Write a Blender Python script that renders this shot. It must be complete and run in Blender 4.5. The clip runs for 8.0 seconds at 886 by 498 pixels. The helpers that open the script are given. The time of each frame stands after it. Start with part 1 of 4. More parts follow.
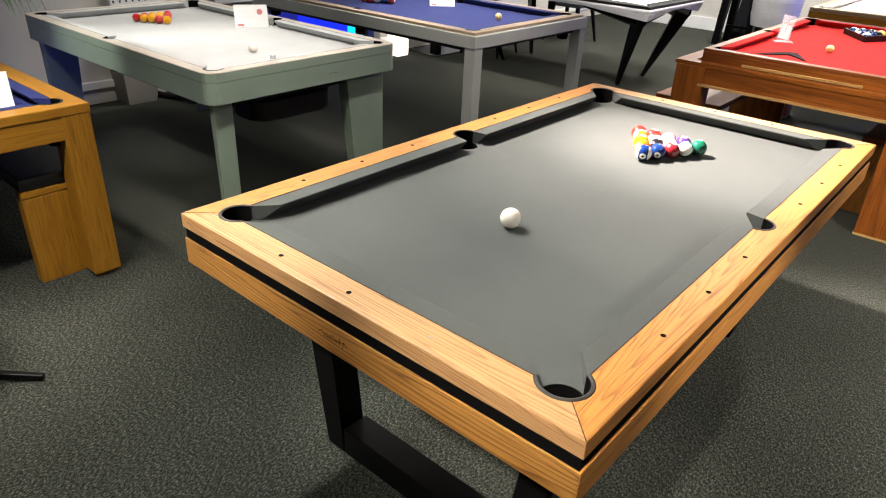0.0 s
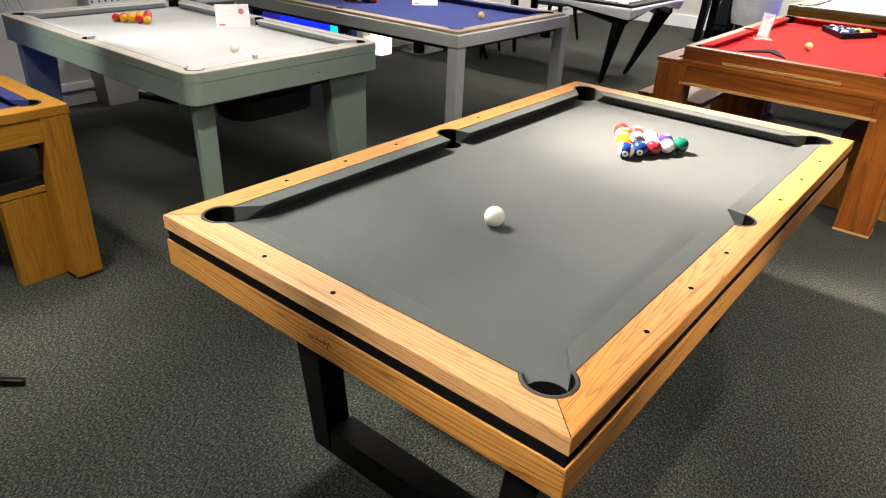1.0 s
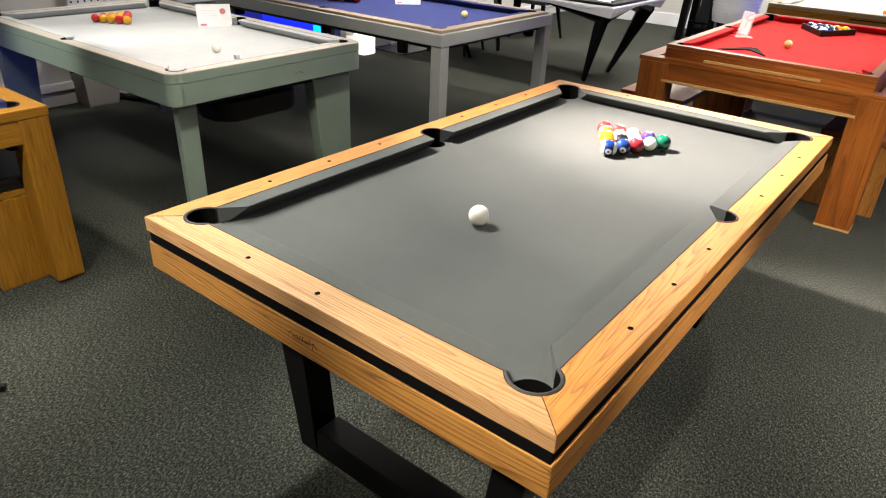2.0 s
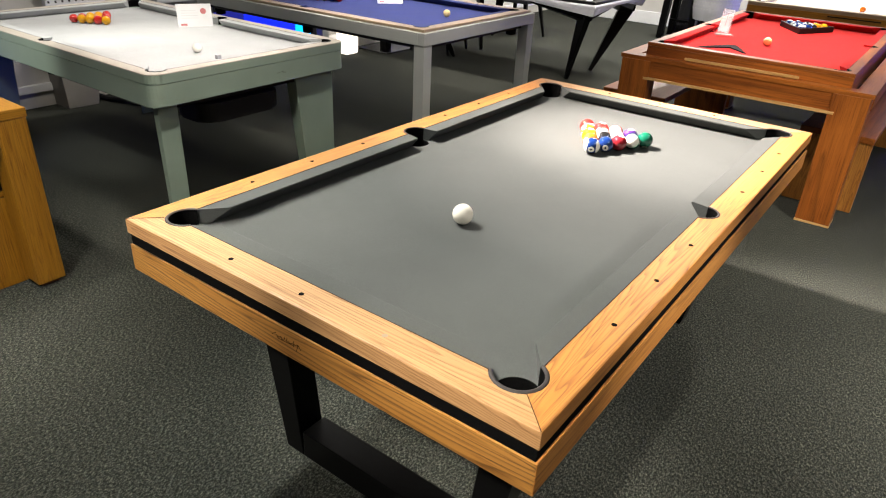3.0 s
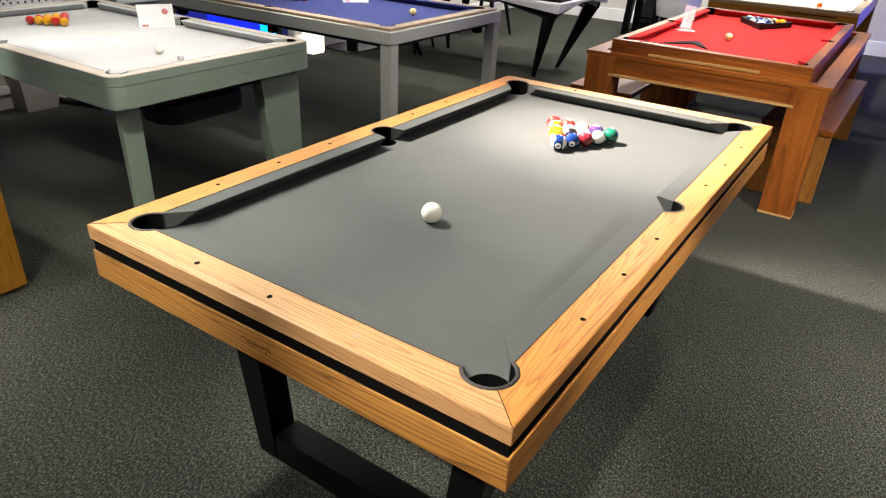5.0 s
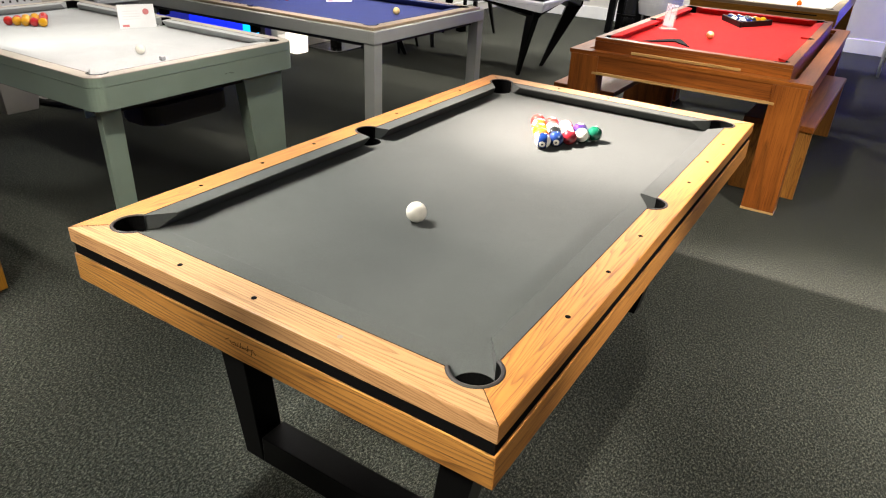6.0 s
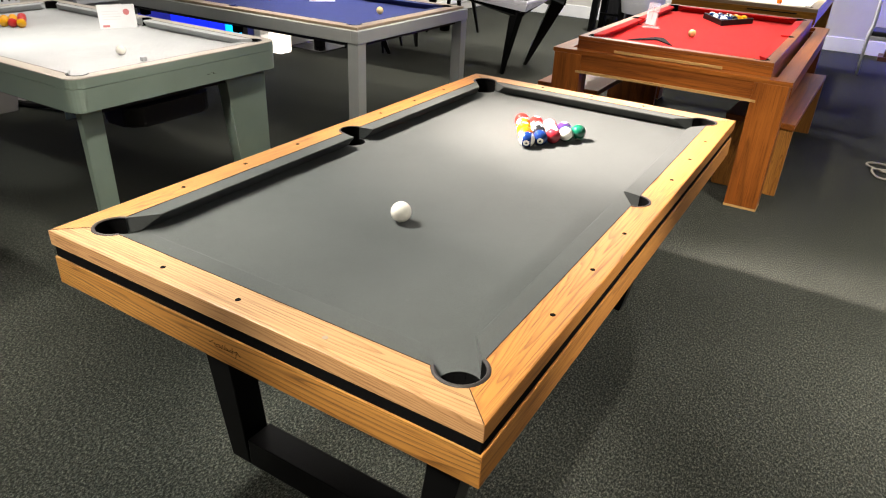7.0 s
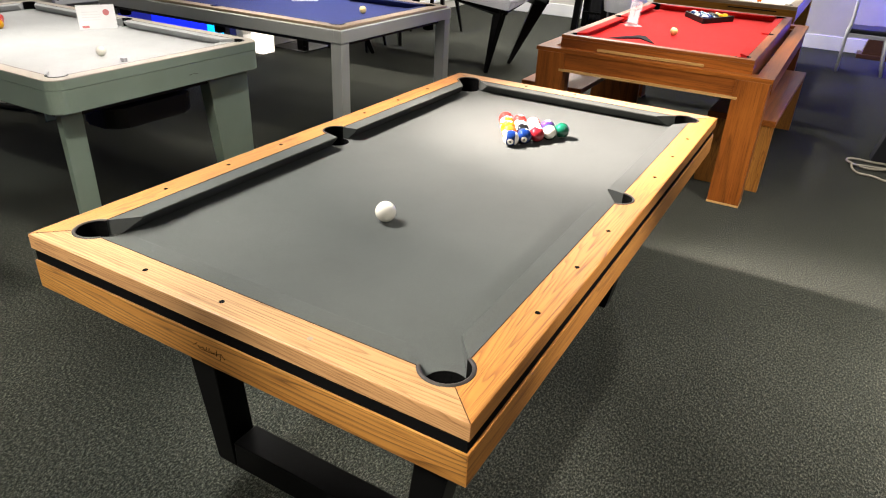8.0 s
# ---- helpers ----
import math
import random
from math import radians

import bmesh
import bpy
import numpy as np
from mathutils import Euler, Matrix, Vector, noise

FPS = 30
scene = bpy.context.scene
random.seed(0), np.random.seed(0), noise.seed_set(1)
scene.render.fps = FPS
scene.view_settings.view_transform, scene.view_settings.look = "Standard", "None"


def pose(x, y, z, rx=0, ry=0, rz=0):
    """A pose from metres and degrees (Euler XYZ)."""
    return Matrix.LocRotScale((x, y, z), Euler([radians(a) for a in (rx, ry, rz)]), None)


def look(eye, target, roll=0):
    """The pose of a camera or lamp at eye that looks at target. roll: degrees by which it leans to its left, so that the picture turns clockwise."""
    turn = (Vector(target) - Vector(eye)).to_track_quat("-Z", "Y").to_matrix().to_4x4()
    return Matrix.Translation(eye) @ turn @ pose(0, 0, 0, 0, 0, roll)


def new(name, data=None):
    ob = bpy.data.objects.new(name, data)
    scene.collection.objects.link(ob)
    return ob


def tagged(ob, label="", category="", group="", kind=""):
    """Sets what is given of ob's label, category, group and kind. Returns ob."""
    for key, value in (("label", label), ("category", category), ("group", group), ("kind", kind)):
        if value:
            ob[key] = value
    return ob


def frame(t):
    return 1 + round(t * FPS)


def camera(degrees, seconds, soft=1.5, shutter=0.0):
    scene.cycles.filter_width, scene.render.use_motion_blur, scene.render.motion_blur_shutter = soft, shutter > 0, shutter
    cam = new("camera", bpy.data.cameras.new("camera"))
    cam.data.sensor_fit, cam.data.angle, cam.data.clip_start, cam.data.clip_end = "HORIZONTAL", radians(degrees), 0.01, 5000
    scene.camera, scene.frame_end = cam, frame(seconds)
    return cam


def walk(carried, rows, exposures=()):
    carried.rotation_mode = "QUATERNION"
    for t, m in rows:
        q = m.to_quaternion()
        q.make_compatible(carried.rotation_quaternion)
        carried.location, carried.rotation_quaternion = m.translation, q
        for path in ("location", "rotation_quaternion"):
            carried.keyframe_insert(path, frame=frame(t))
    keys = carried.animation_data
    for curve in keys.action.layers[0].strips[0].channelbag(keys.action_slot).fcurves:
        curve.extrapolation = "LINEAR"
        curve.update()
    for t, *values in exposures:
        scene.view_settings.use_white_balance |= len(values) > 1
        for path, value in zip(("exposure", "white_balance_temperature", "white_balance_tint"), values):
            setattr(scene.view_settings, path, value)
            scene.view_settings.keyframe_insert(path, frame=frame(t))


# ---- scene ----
cam = camera(66.76, 8.0, soft=1.15)
walk(cam, [
    (0, pose(0.9123, -1.8068, 1.5408, 62.306, -2.414, 40.947)),
    (0.5, pose(0.9138, -1.8058, 1.5409, 62.296, -2.450, 40.300)),
    (1, pose(0.9154, -1.8047, 1.5410, 62.282, -2.435, 39.591)),
    (1.5, pose(0.9169, -1.8036, 1.5412, 62.278, -2.432, 38.935)),
    (3, pose(0.9214, -1.8004, 1.5415, 62.246, -2.433, 36.874)),
    (3.5, pose(0.9230, -1.7994, 1.5417, 62.241, -2.421, 36.219)),
    (4, pose(0.9245, -1.7983, 1.5418, 62.231, -2.418, 35.541)),
    (4.5, pose(0.9260, -1.7973, 1.5419, 62.243, -2.403, 34.866)),
    (6, pose(0.9306, -1.7941, 1.5423, 62.223, -2.407, 32.902)),
    (6.5, pose(0.9321, -1.7930, 1.5424, 62.223, -2.409, 32.287)),
    (7, pose(0.9336, -1.7919, 1.5426, 62.220, -2.427, 31.611)),
    (7.5, pose(0.9351, -1.7909, 1.5427, 62.219, -2.403, 30.943)),
    (8, pose(0.9366, -1.7898, 1.5428, 62.211, -2.406, 30.287)),
], exposures=[(0.0, 0.4), (8.0, 0.4)])

# ---- light ----
world = bpy.data.worlds.new("world")
scene.world = world
world.use_nodes = True
world.node_tree.nodes["Background"].inputs["Color"].default_value = (0.6, 0.65, 0.75, 1)
world.node_tree.nodes["Background"].inputs["Strength"].default_value = 0.05
CEIL = 3.4


def spot(eye, target, watts, degrees=60, blend=0.6, size=0.07, colour=(1, 0.945, 0.875)):
    data = bpy.data.lights.new("spot_lamp", "SPOT")
    data.energy, data.spot_size, data.spot_blend, data.shadow_soft_size, data.color = watts, radians(degrees), blend, size, colour
    ob = new("spot_lamp", data)
    ob.matrix_world = look(eye, target)
    return ob


def fill_panel_lamp(x, y, watts, size=0.58, colour=(1, 0.96, 0.9)):
    data = bpy.data.lights.new("fill_panel_lamp", "AREA")
    data.shape, data.size, data.energy, data.color = "SQUARE", size, watts, colour
    ob = new("fill_panel_lamp", data)
    ob.matrix_world = pose(x, y, CEIL - 0.035)
    return ob


WARM, PLAIN, HOT, COOL = (1, 0.895, 0.82), (1, 0.93, 0.84), (1, 0.868, 0.80), (0.97, 0.97, 0.91)
# All out of view: the first three follow the shadows, most others are added fill.
SPOTS = [
    # eye, target, watts, cone, blend, colour
    ((-2.05, -0.05, 3.25), (0.28, 0.66, 0.76), 3600, 24, 1.0, HOT),
    ((-1.95, 0.02, 3.25), (0.28, 0.48, 0.76), 1600, 38, 1.0, HOT),
    ((-2.05, -0.15, 3.25), (0.65, 0.85, 0.40), 260, 62, 1.0, PLAIN),
    # added to lift the near half of the grey bed
    ((-1.75, -0.75, 2.90), (0.10, -0.62, 0.70), 500, 62, 1.0, COOL),
    # added pair, brightens the near apron and end rail
    ((0.75, -2.75, 2.75), (0.42, -1.00, 0.84), 580, 20, 1.0, PLAIN),
    ((-0.75, -2.75, 2.75), (-0.40, -1.00, 0.84), 560, 20, 1.0, PLAIN),
    # added, brightens the right-hand apron
    ((4.50, -0.40, 3.25), (0.66, -0.30, 0.58), 1100, 14, 1.0, PLAIN),
    # added pair, brightens the carpet right and left of the oak table
    ((2.90, -0.45, 2.90), (2.20, -0.30, 0.0), 540, 62, 1.0, PLAIN),
    ((-1.35, -1.70, 2.45), (-1.40, -1.75, 0.0), 185, 58, 1.0, PLAIN),
    # added, brightens the long side of the sage table
    ((-2.50, -1.75, 2.45), (-3.00, -0.22, 0.76), 200, 24, 1.0, COOL),
    ((-2.35, 0.45, 2.45), (-2.35, 0.40, 0.76), 96, 66, 0.9, PLAIN),
    ((-3.05, 0.25, 2.45), (-3.25, 0.35, 0.76), 75, 60, 0.7, PLAIN),
    ((-1.10, -0.30, 2.45), (-2.0, 0.25, 0.60), 150, 50, 0.9, PLAIN),
    # added wash on the west wall
    ((-3.20, 1.75, 2.45), (-4.46, 0.50, 0.55), 80, 38, 1.0, PLAIN),
    # added, brightens the silver table's near faces
    ((-0.95, 0.95, 2.45), (-1.85, 1.75, 0.50), 140, 50, 0.9, PLAIN),
    ((-2.40, 2.10, 2.45), (-2.40, 2.15, 0.76), 270, 62, 0.7, PLAIN),
    ((0.05, 3.00, 2.45), (0.00, 3.20, 0.76), 250, 62, 0.7, WARM),
    ((0.00, 5.60, 2.45), (0.00, 5.90, 0.76), 230, 60, 0.7, PLAIN),
    ((-2.60, 4.40, 2.45), (-2.60, 4.45, 0.76), 240, 80, 0.7, PLAIN),
    # added, brightens the white table's corner facets
    ((-0.70, 2.70, 2.45), (-1.72, 4.00, 0.68), 190, 36, 1.0, PLAIN),
    ((-2.10, -1.30, 2.45), (-2.10, -1.25, 0.30), 150, 58, 0.8, PLAIN),
    ((-0.80, -1.75, 2.45), (-1.80, -1.15, 0.30), 190, 54, 1.0, PLAIN),
    ((2.30, 0.45, 2.45), (1.45, 1.45, 0.0), 480, 74, 1.0, PLAIN),
    ((0.25, 1.30, 2.45), (0.00, 2.25, 0.60), 115, 48, 1.0, WARM),
]
for eye, target, watts, cone, blend, colour in SPOTS:
    spot(eye, target, watts, cone, blend, colour=colour)
# Broad fill lights added out of view, each x, y, watts.
FILL_PANELS = [(3.0, -0.2, 34), (1.9, 2.4, 14), (-1.6, 6.9, 190), (1.2, 7.0, 12), (-3.6, 3.6, 16), (-1.7, -1.9, 30), (-1.1, 4.8, 60), (-3.6, 1.9, 18)]
for x, y, watts in FILL_PANELS:
    fill_panel_lamp(x, y, watts)


def led_lamp(m, w, h, watts, colour):
    data = bpy.data.lights.new("led_lamp", "AREA")
    data.shape, data.size, data.size_y, data.energy, data.color = "RECTANGLE", w, h, watts, colour
    ob = new("led_lamp", data)
    ob.matrix_world = m
    return ob


# blue strips: one at the far wall, one low behind the honey oak table
led_lamp(look((1.95, 8.10, 1.1), (0.4, 7.6, 0.5)), 0.08, 1.4, 50, (0.05, 0.05, 1.0))
led_lamp(look((-3.30, -0.60, 0.34), (-3.80, -0.05, 0.50)), 0.03, 0.4, 1.1, (0.03, 0.07, 1.0))

# ---- materials ----


def mat(name, colour=(0.8, 0.8, 0.8), rough=0.5, metal=0.0):
    m = bpy.data.materials.new(name)
    m.use_nodes = True
    b = m.node_tree.nodes["Principled BSDF"]
    b.inputs["Base Color"].default_value = (*colour, 1)
    b.inputs["Roughness"].default_value = rough
    b.inputs["Metallic"].default_value = metal
    return m, m.node_tree.nodes, m.node_tree.links, b


def node(nodes, kind, **values):
    n = nodes.new(kind)
    for key, value in values.items():
        n.inputs[key.replace("_", " ")].default_value = value
    return n


def ramp(nodes, stops):
    n = nodes.new("ShaderNodeValToRGB")
    e = n.color_ramp.elements
    while len(e) < len(stops):
        e.new(0.5)
    for i, (p, c) in enumerate(stops):
        e[i].position, e[i].color = p, (*c, 1)
    return n


def mixed(nodes, links, mode, fac, a, b):
    n = nodes.new("ShaderNodeMix")
    n.data_type, n.blend_type = "RGBA", mode
    sock = {s.identifier: s for s in n.inputs}
    for value, key in ((fac, "Factor_Float"), (a, "A_Color"), (b, "B_Color")):
        if isinstance(value, bpy.types.NodeSocket):
            links.new(value, sock[key])
        else:
            sock[key].default_value = value if key == "Factor_Float" else (*value, 1)
    return next(s for s in n.outputs if s.identifier == "Result_Color")


def coords(nodes, links, scale, jitter=37.0):
    """Object coordinates, scaled, shifted by chance from piece to piece."""
    tc = nodes.new("ShaderNodeTexCoord")
    mp = nodes.new("ShaderNodeMapping")
    mp.inputs["Scale"].default_value = scale
    links.new(tc.outputs["Object"], mp.inputs["Vector"])
    if jitter:
        oi = nodes.new("ShaderNodeObjectInfo")
        mul = nodes.new("ShaderNodeMath")
        mul.operation = "MULTIPLY"
        mul.inputs[1].default_value = jitter
        links.new(oi.outputs["Random"], mul.inputs[0])
        links.new(mul.outputs[0], mp.inputs["Location"])
    return mp.outputs["Vector"]


def bumped(nodes, links, b, height, strength, distance):
    n = nodes.new("ShaderNodeBump")
    n.inputs["Strength"].default_value = strength
    n.inputs["Distance"].default_value = distance
    links.new(height, n.inputs["Height"])
    links.new(n.outputs["Normal"], b.inputs["Normal"])


def wood(name, axis, dark, mid, light, rough=0.42, contrast=0.6, coat=0.15, figure=15.0, gloss=0.4, spread=13.0):
    """Long-grained timber; axis 0, 1, 2 is the way of the grain; figure: growth lines over its width."""
    m, nodes, links, b = mat(name, mid, rough)

    def along(a, c, shift=37.0):
        s = [a, a, a]
        s[axis] = c
        return coords(nodes, links, s, shift)

    def math_node(op, a, value):
        n = nodes.new("ShaderNodeMath")
        n.operation = op
        links.new(a, n.inputs[0])
        if isinstance(value, bpy.types.NodeSocket):
            links.new(value, n.inputs[1])
        elif value is not None:
            n.inputs[1].default_value = value
        return n.outputs[0]

    broad = node(nodes, "ShaderNodeTexNoise", Scale=1.0, Detail=3.0, Distortion=0.5)
    links.new(along(9, 0.9), broad.inputs["Vector"])
    # growth lines: contours of a long, slow noise
    slow = node(nodes, "ShaderNodeTexNoise", Scale=1.0, Detail=1.6, Roughness=0.42, Distortion=0.35)
    links.new(along(spread, 0.055 * spread), slow.inputs["Vector"])
    saw = math_node("FRACT", math_node("MULTIPLY", slow.outputs["Fac"], figure), None)
    lines = ramp(nodes, [(0.0, (0.1, 0.1, 0.1)), (0.5, (0.08, 0.08, 0.08)), (0.84, (0.75, 0.75, 0.75)), (0.92, (1, 1, 1)), (1.0, (0.1, 0.1, 0.1))])
    links.new(saw, lines.inputs["Fac"])
    fibre = node(nodes, "ShaderNodeTexNoise", Scale=1.0, Detail=4.0, Roughness=0.65)
    links.new(along(120, 2.6), fibre.inputs["Vector"])
    pores = node(nodes, "ShaderNodeTexNoise", Scale=1.0, Detail=2.0)
    links.new(along(310, 8), pores.inputs["Vector"])
    r1 = ramp(nodes, [(0.3, mid), (0.7, light)])
    links.new(broad.outputs["Fac"], r1.inputs["Fac"])
    r4 = ramp(nodes, [(0.3, (0.45, 0.45, 0.45)), (0.6, (1, 1, 1))])
    links.new(fibre.outputs["Fac"], r4.inputs["Fac"])
    streak = math_node("MULTIPLY", math_node("MULTIPLY", lines.outputs["Color"], r4.outputs["Color"]), contrast)
    c1 = mixed(nodes, links, "MIX", streak, r1.outputs["Color"], dark)
    r3 = ramp(nodes, [(0.34, (0.46, 0.36, 0.28)), (0.46, (1, 1, 1))])
    links.new(pores.outputs["Fac"], r3.inputs["Fac"])
    c2 = mixed(nodes, links, "MULTIPLY", 0.65, c1, r3.outputs["Color"])
    r5 = ramp(nodes, [(0.3, (0.76, 0.73, 0.70)), (0.68, (1, 1, 1))])
    links.new(fibre.outputs["Fac"], r5.inputs["Fac"])
    links.new(mixed(nodes, links, "MULTIPLY", 1.0, c2, r5.outputs["Color"]), b.inputs["Base Color"])
    bumped(nodes, links, b, pores.outputs["Fac"], 0.3, 0.001)
    b.inputs["Specular IOR Level"].default_value = gloss
    b.inputs["Coat Weight"].default_value = coat
    b.inputs["Coat Roughness"].default_value = 0.32
    return m


def trio(name, *args, **more):
    return [wood(name + "_" + "xyz"[a], a, *args, **more) for a in range(3)]


OAK = trio("golden_oak", (0.14, 0.045, 0.008), (0.385, 0.152, 0.023), (0.465, 0.207, 0.040), rough=0.52, contrast=0.8, coat=0.04, figure=36.0)
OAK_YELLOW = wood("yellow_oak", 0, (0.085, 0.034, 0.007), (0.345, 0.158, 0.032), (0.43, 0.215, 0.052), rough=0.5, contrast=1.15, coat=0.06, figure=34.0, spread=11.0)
# paler copy of the golden oak: glare on the end rails put into its colour
OAK_GLARE = trio("glare_pale_oak", (0.15, 0.065, 0.020), (0.37, 0.203, 0.084), (0.43, 0.248, 0.108), rough=0.55, contrast=0.8, coat=0.04, figure=26.0, gloss=0.3)
PALE_TIMBER = wood("pale_maple", 0, (0.34, 0.18, 0.06), (0.52, 0.31, 0.11), (0.60, 0.38, 0.15), rough=0.42, contrast=0.5, coat=0.2, figure=22.0)
HONEY = trio("honey_oak", (0.17, 0.065, 0.008), (0.33, 0.15, 0.010), (0.38, 0.18, 0.016), contrast=0.35)
WALNUT = trio("walnut", (0.05, 0.012, 0.003), (0.18, 0.046, 0.006), (0.40, 0.125, 0.018), contrast=0.5, coat=0.06, figure=9.0, gloss=0.3, spread=7.0)
PALE = trio("pale_oak", (0.20, 0.14, 0.08), (0.31, 0.235, 0.155), (0.38, 0.30, 0.20), contrast=0.4)
DARK = trio("dark_wood", (0.02, 0.01, 0.006), (0.07, 0.028, 0.014), (0.10, 0.04, 0.02), contrast=0.4)


def cloth(name, colour, blotch=0.12):
    m, nodes, links, b = mat(name, colour, 0.95)
    weave = node(nodes, "ShaderNodeTexNoise", Scale=900.0, Detail=2.0)
    links.new(coords(nodes, links, (1, 1, 1)), weave.inputs["Vector"])
    wide = node(nodes, "ShaderNodeTexNoise", Scale=5.0, Detail=5.0, Roughness=0.65)
    links.new(coords(nodes, links, (1, 1, 1)), wide.inputs["Vector"])
    r1 = ramp(nodes, [(0.3, tuple(c * 0.72 for c in colour)), (0.7, tuple(min(1, c * 1.28) for c in colour))])
    links.new(weave.outputs["Fac"], r1.inputs["Fac"])
    r2 = ramp(nodes, [(0.3, (1 - blotch,) * 3), (0.7, (1, 1, 1))])
    links.new(wide.outputs["Fac"], r2.inputs["Fac"])
    specks = node(nodes, "ShaderNodeTexVoronoi", Scale=11.0, Randomness=1.0)
    links.new(coords(nodes, links, (1, 1, 1)), specks.inputs["Vector"])
    r6 = ramp(nodes, [(0.015, (1, 1, 1)), (0.05, (0, 0, 0))])
    links.new(specks.outputs["Distance"], r6.inputs["Fac"])
    gate = nodes.new("ShaderNodeMath")
    gate.operation = "MULTIPLY"
    links.new(r6.outputs["Color"], gate.inputs[0])
    gate.inputs[1].default_value = 0.22
    flat = mixed(nodes, links, "MULTIPLY", 1.0, r1.outputs["Color"], r2.outputs["Color"])
    links.new(mixed(nodes, links, "MIX", gate.outputs[0], flat, tuple(min(1, c * 2.6) for c in colour)), b.inputs["Base Color"])
    bumped(nodes, links, b, weave.outputs["Fac"], 0.3, 0.0008)
    b.inputs["Sheen Weight"].default_value = 0.03
    b.inputs["Sheen Roughness"].default_value = 0.5
    b.inputs["Specular IOR Level"].default_value = 0.2
    return m


GREY_CLOTH = cloth("slate_grey_cloth", (0.0570, 0.0615, 0.0575))
WHITE_CLOTH = cloth("pale_grey_cloth", (0.42, 0.43, 0.43))
BLUE_CLOTH = cloth("navy_cloth", (0.016, 0.024, 0.11))
RED_CLOTH = cloth("red_cloth", (0.50, 0.007, 0.005))
CREAM_CLOTH = cloth("cream_cloth", (0.72, 0.66, 0.58))
BLACK_CLOTH = cloth("black_cloth", (0.005, 0.005, 0.006))


def painted(name, colour, rough=0.45, blotch=0.1, relief=0.05, grain=60.0, metal=0.0, gloss=0.5):
    m, nodes, links, b = mat(name, colour, rough, metal)
    b.inputs["Specular IOR Level"].default_value = gloss
    wide = node(nodes, "ShaderNodeTexNoise", Scale=3.0, Detail=6.0, Roughness=0.6)
    links.new(coords(nodes, links, (1, 1, 1)), wide.inputs["Vector"])
    fine = node(nodes, "ShaderNodeTexNoise", Scale=grain, Detail=3.0)
    links.new(coords(nodes, links, (1, 1, 1)), fine.inputs["Vector"])
    r = ramp(nodes, [(0.3, tuple(c * (1 - blotch) for c in colour)), (0.7, tuple(min(1, c * (1 + blotch * 0.5)) for c in colour))])
    links.new(wide.outputs["Fac"], r.inputs["Fac"])
    links.new(r.outputs["Color"], b.inputs["Base Color"])
    rr = nodes.new("ShaderNodeMapRange")
    rr.inputs["To Min"].default_value = max(0.03, rough - 0.08)
    rr.inputs["To Max"].default_value = min(1, rough + 0.1)
    links.new(wide.outputs["Fac"], rr.inputs["Value"])
    links.new(rr.outputs["Result"], b.inputs["Roughness"])
    bumped(nodes, links, b, fine.outputs["Fac"], relief, 0.002)
    return m


SAGE = painted("sage_grey_paint", (0.215, 0.275, 0.22), 0.5)
SAGE_TOP = painted("taupe_rail_paint", (0.42, 0.38, 0.32), 0.5)
SILVER = painted("silver_powder_coat", (0.36, 0.37, 0.345), 0.42)
BLACK_STEEL = painted("black_steel", (0.004, 0.004, 0.004), 0.3, grain=200, gloss=0.07)
BLACK_PLASTIC = painted("black_plastic", (0.008, 0.008, 0.008), 0.45, gloss=0.25)
RECESS = painted("black_recess", (0.003, 0.003, 0.003), 0.9, gloss=0.03)
RIM = painted("grey_pocket_rim", (0.026, 0.021, 0.019), 0.5, gloss=0.3)
BLACK_LEATHER = painted("black_leather", (0.01, 0.011, 0.016), 0.5, relief=0.3, grain=160)
WHITE_GLOSS = painted("white_gloss", (0.72, 0.72, 0.75), 0.25)
WALL = painted("white_wall_paint", (0.53, 0.51, 0.47), 0.85, grain=300)
# plinth colour darkened to stand for the sage table's shadow on it
PLINTH = painted("shaded_plinth_paint", (0.24, 0.225, 0.20), 0.8)
SKIRT = painted("white_gloss_trim", (0.78, 0.78, 0.77), 0.35)
CEILING = painted("ceiling_paint", (0.06, 0.06, 0.06), 0.9)
PAPER = painted("white_card", (0.82, 0.82, 0.82), 0.6)
RED_INK = painted("red_ink", (0.62, 0.20, 0.20), 0.5)
INK = painted("dark_ink", (0.03, 0.014, 0.006), 0.8, gloss=0.1)
GREY_INK = painted("grey_ink", (0.74, 0.74, 0.74), 0.6)
CHROME = painted("chrome", (0.10, 0.10, 0.105), 0.25, metal=1.0)
CORD = painted("cream_cord", (0.42, 0.38, 0.30), 0.7)
PALE_SIGHT = painted("pale_tan_sight", (0.22, 0.17, 0.12), 0.6)
FELT = painted("brown_felt", (0.09, 0.03, 0.015), 0.9)
CHALK_BLUE = painted("pale_chalk", (0.45, 0.46, 0.48), 0.8)


def glowing(name, colour, strength):
    m, nodes, links, b = mat(name, tuple(0.6 * c for c in colour), 0.4)
    b.inputs["Emission Color"].default_value = (*colour, 1)
    b.inputs["Emission Strength"].default_value = strength
    return m


LAMP_GLOW = glowing("lamp_glow", (1, 0.95, 0.88), 14)
STOOL_GLOW = glowing("white_cube_glow", (1, 0.9, 0.78), 1.6)
BLUE_GLOW = glowing("blue_led_glow", (0.005, 0.02, 1.0), 0.9)
DEEP_GLOW = glowing("dim_blue_led_glow", (0.02, 0.03, 0.5), 0.22)
LEAF = painted("palm_leaf", (0.11, 0.24, 0.045), 0.45, blotch=0.4, relief=0.1, grain=30)
CYAN_GLOW = glowing("cyan_led_glow", (0.0, 0.4, 1.0), 1.5)


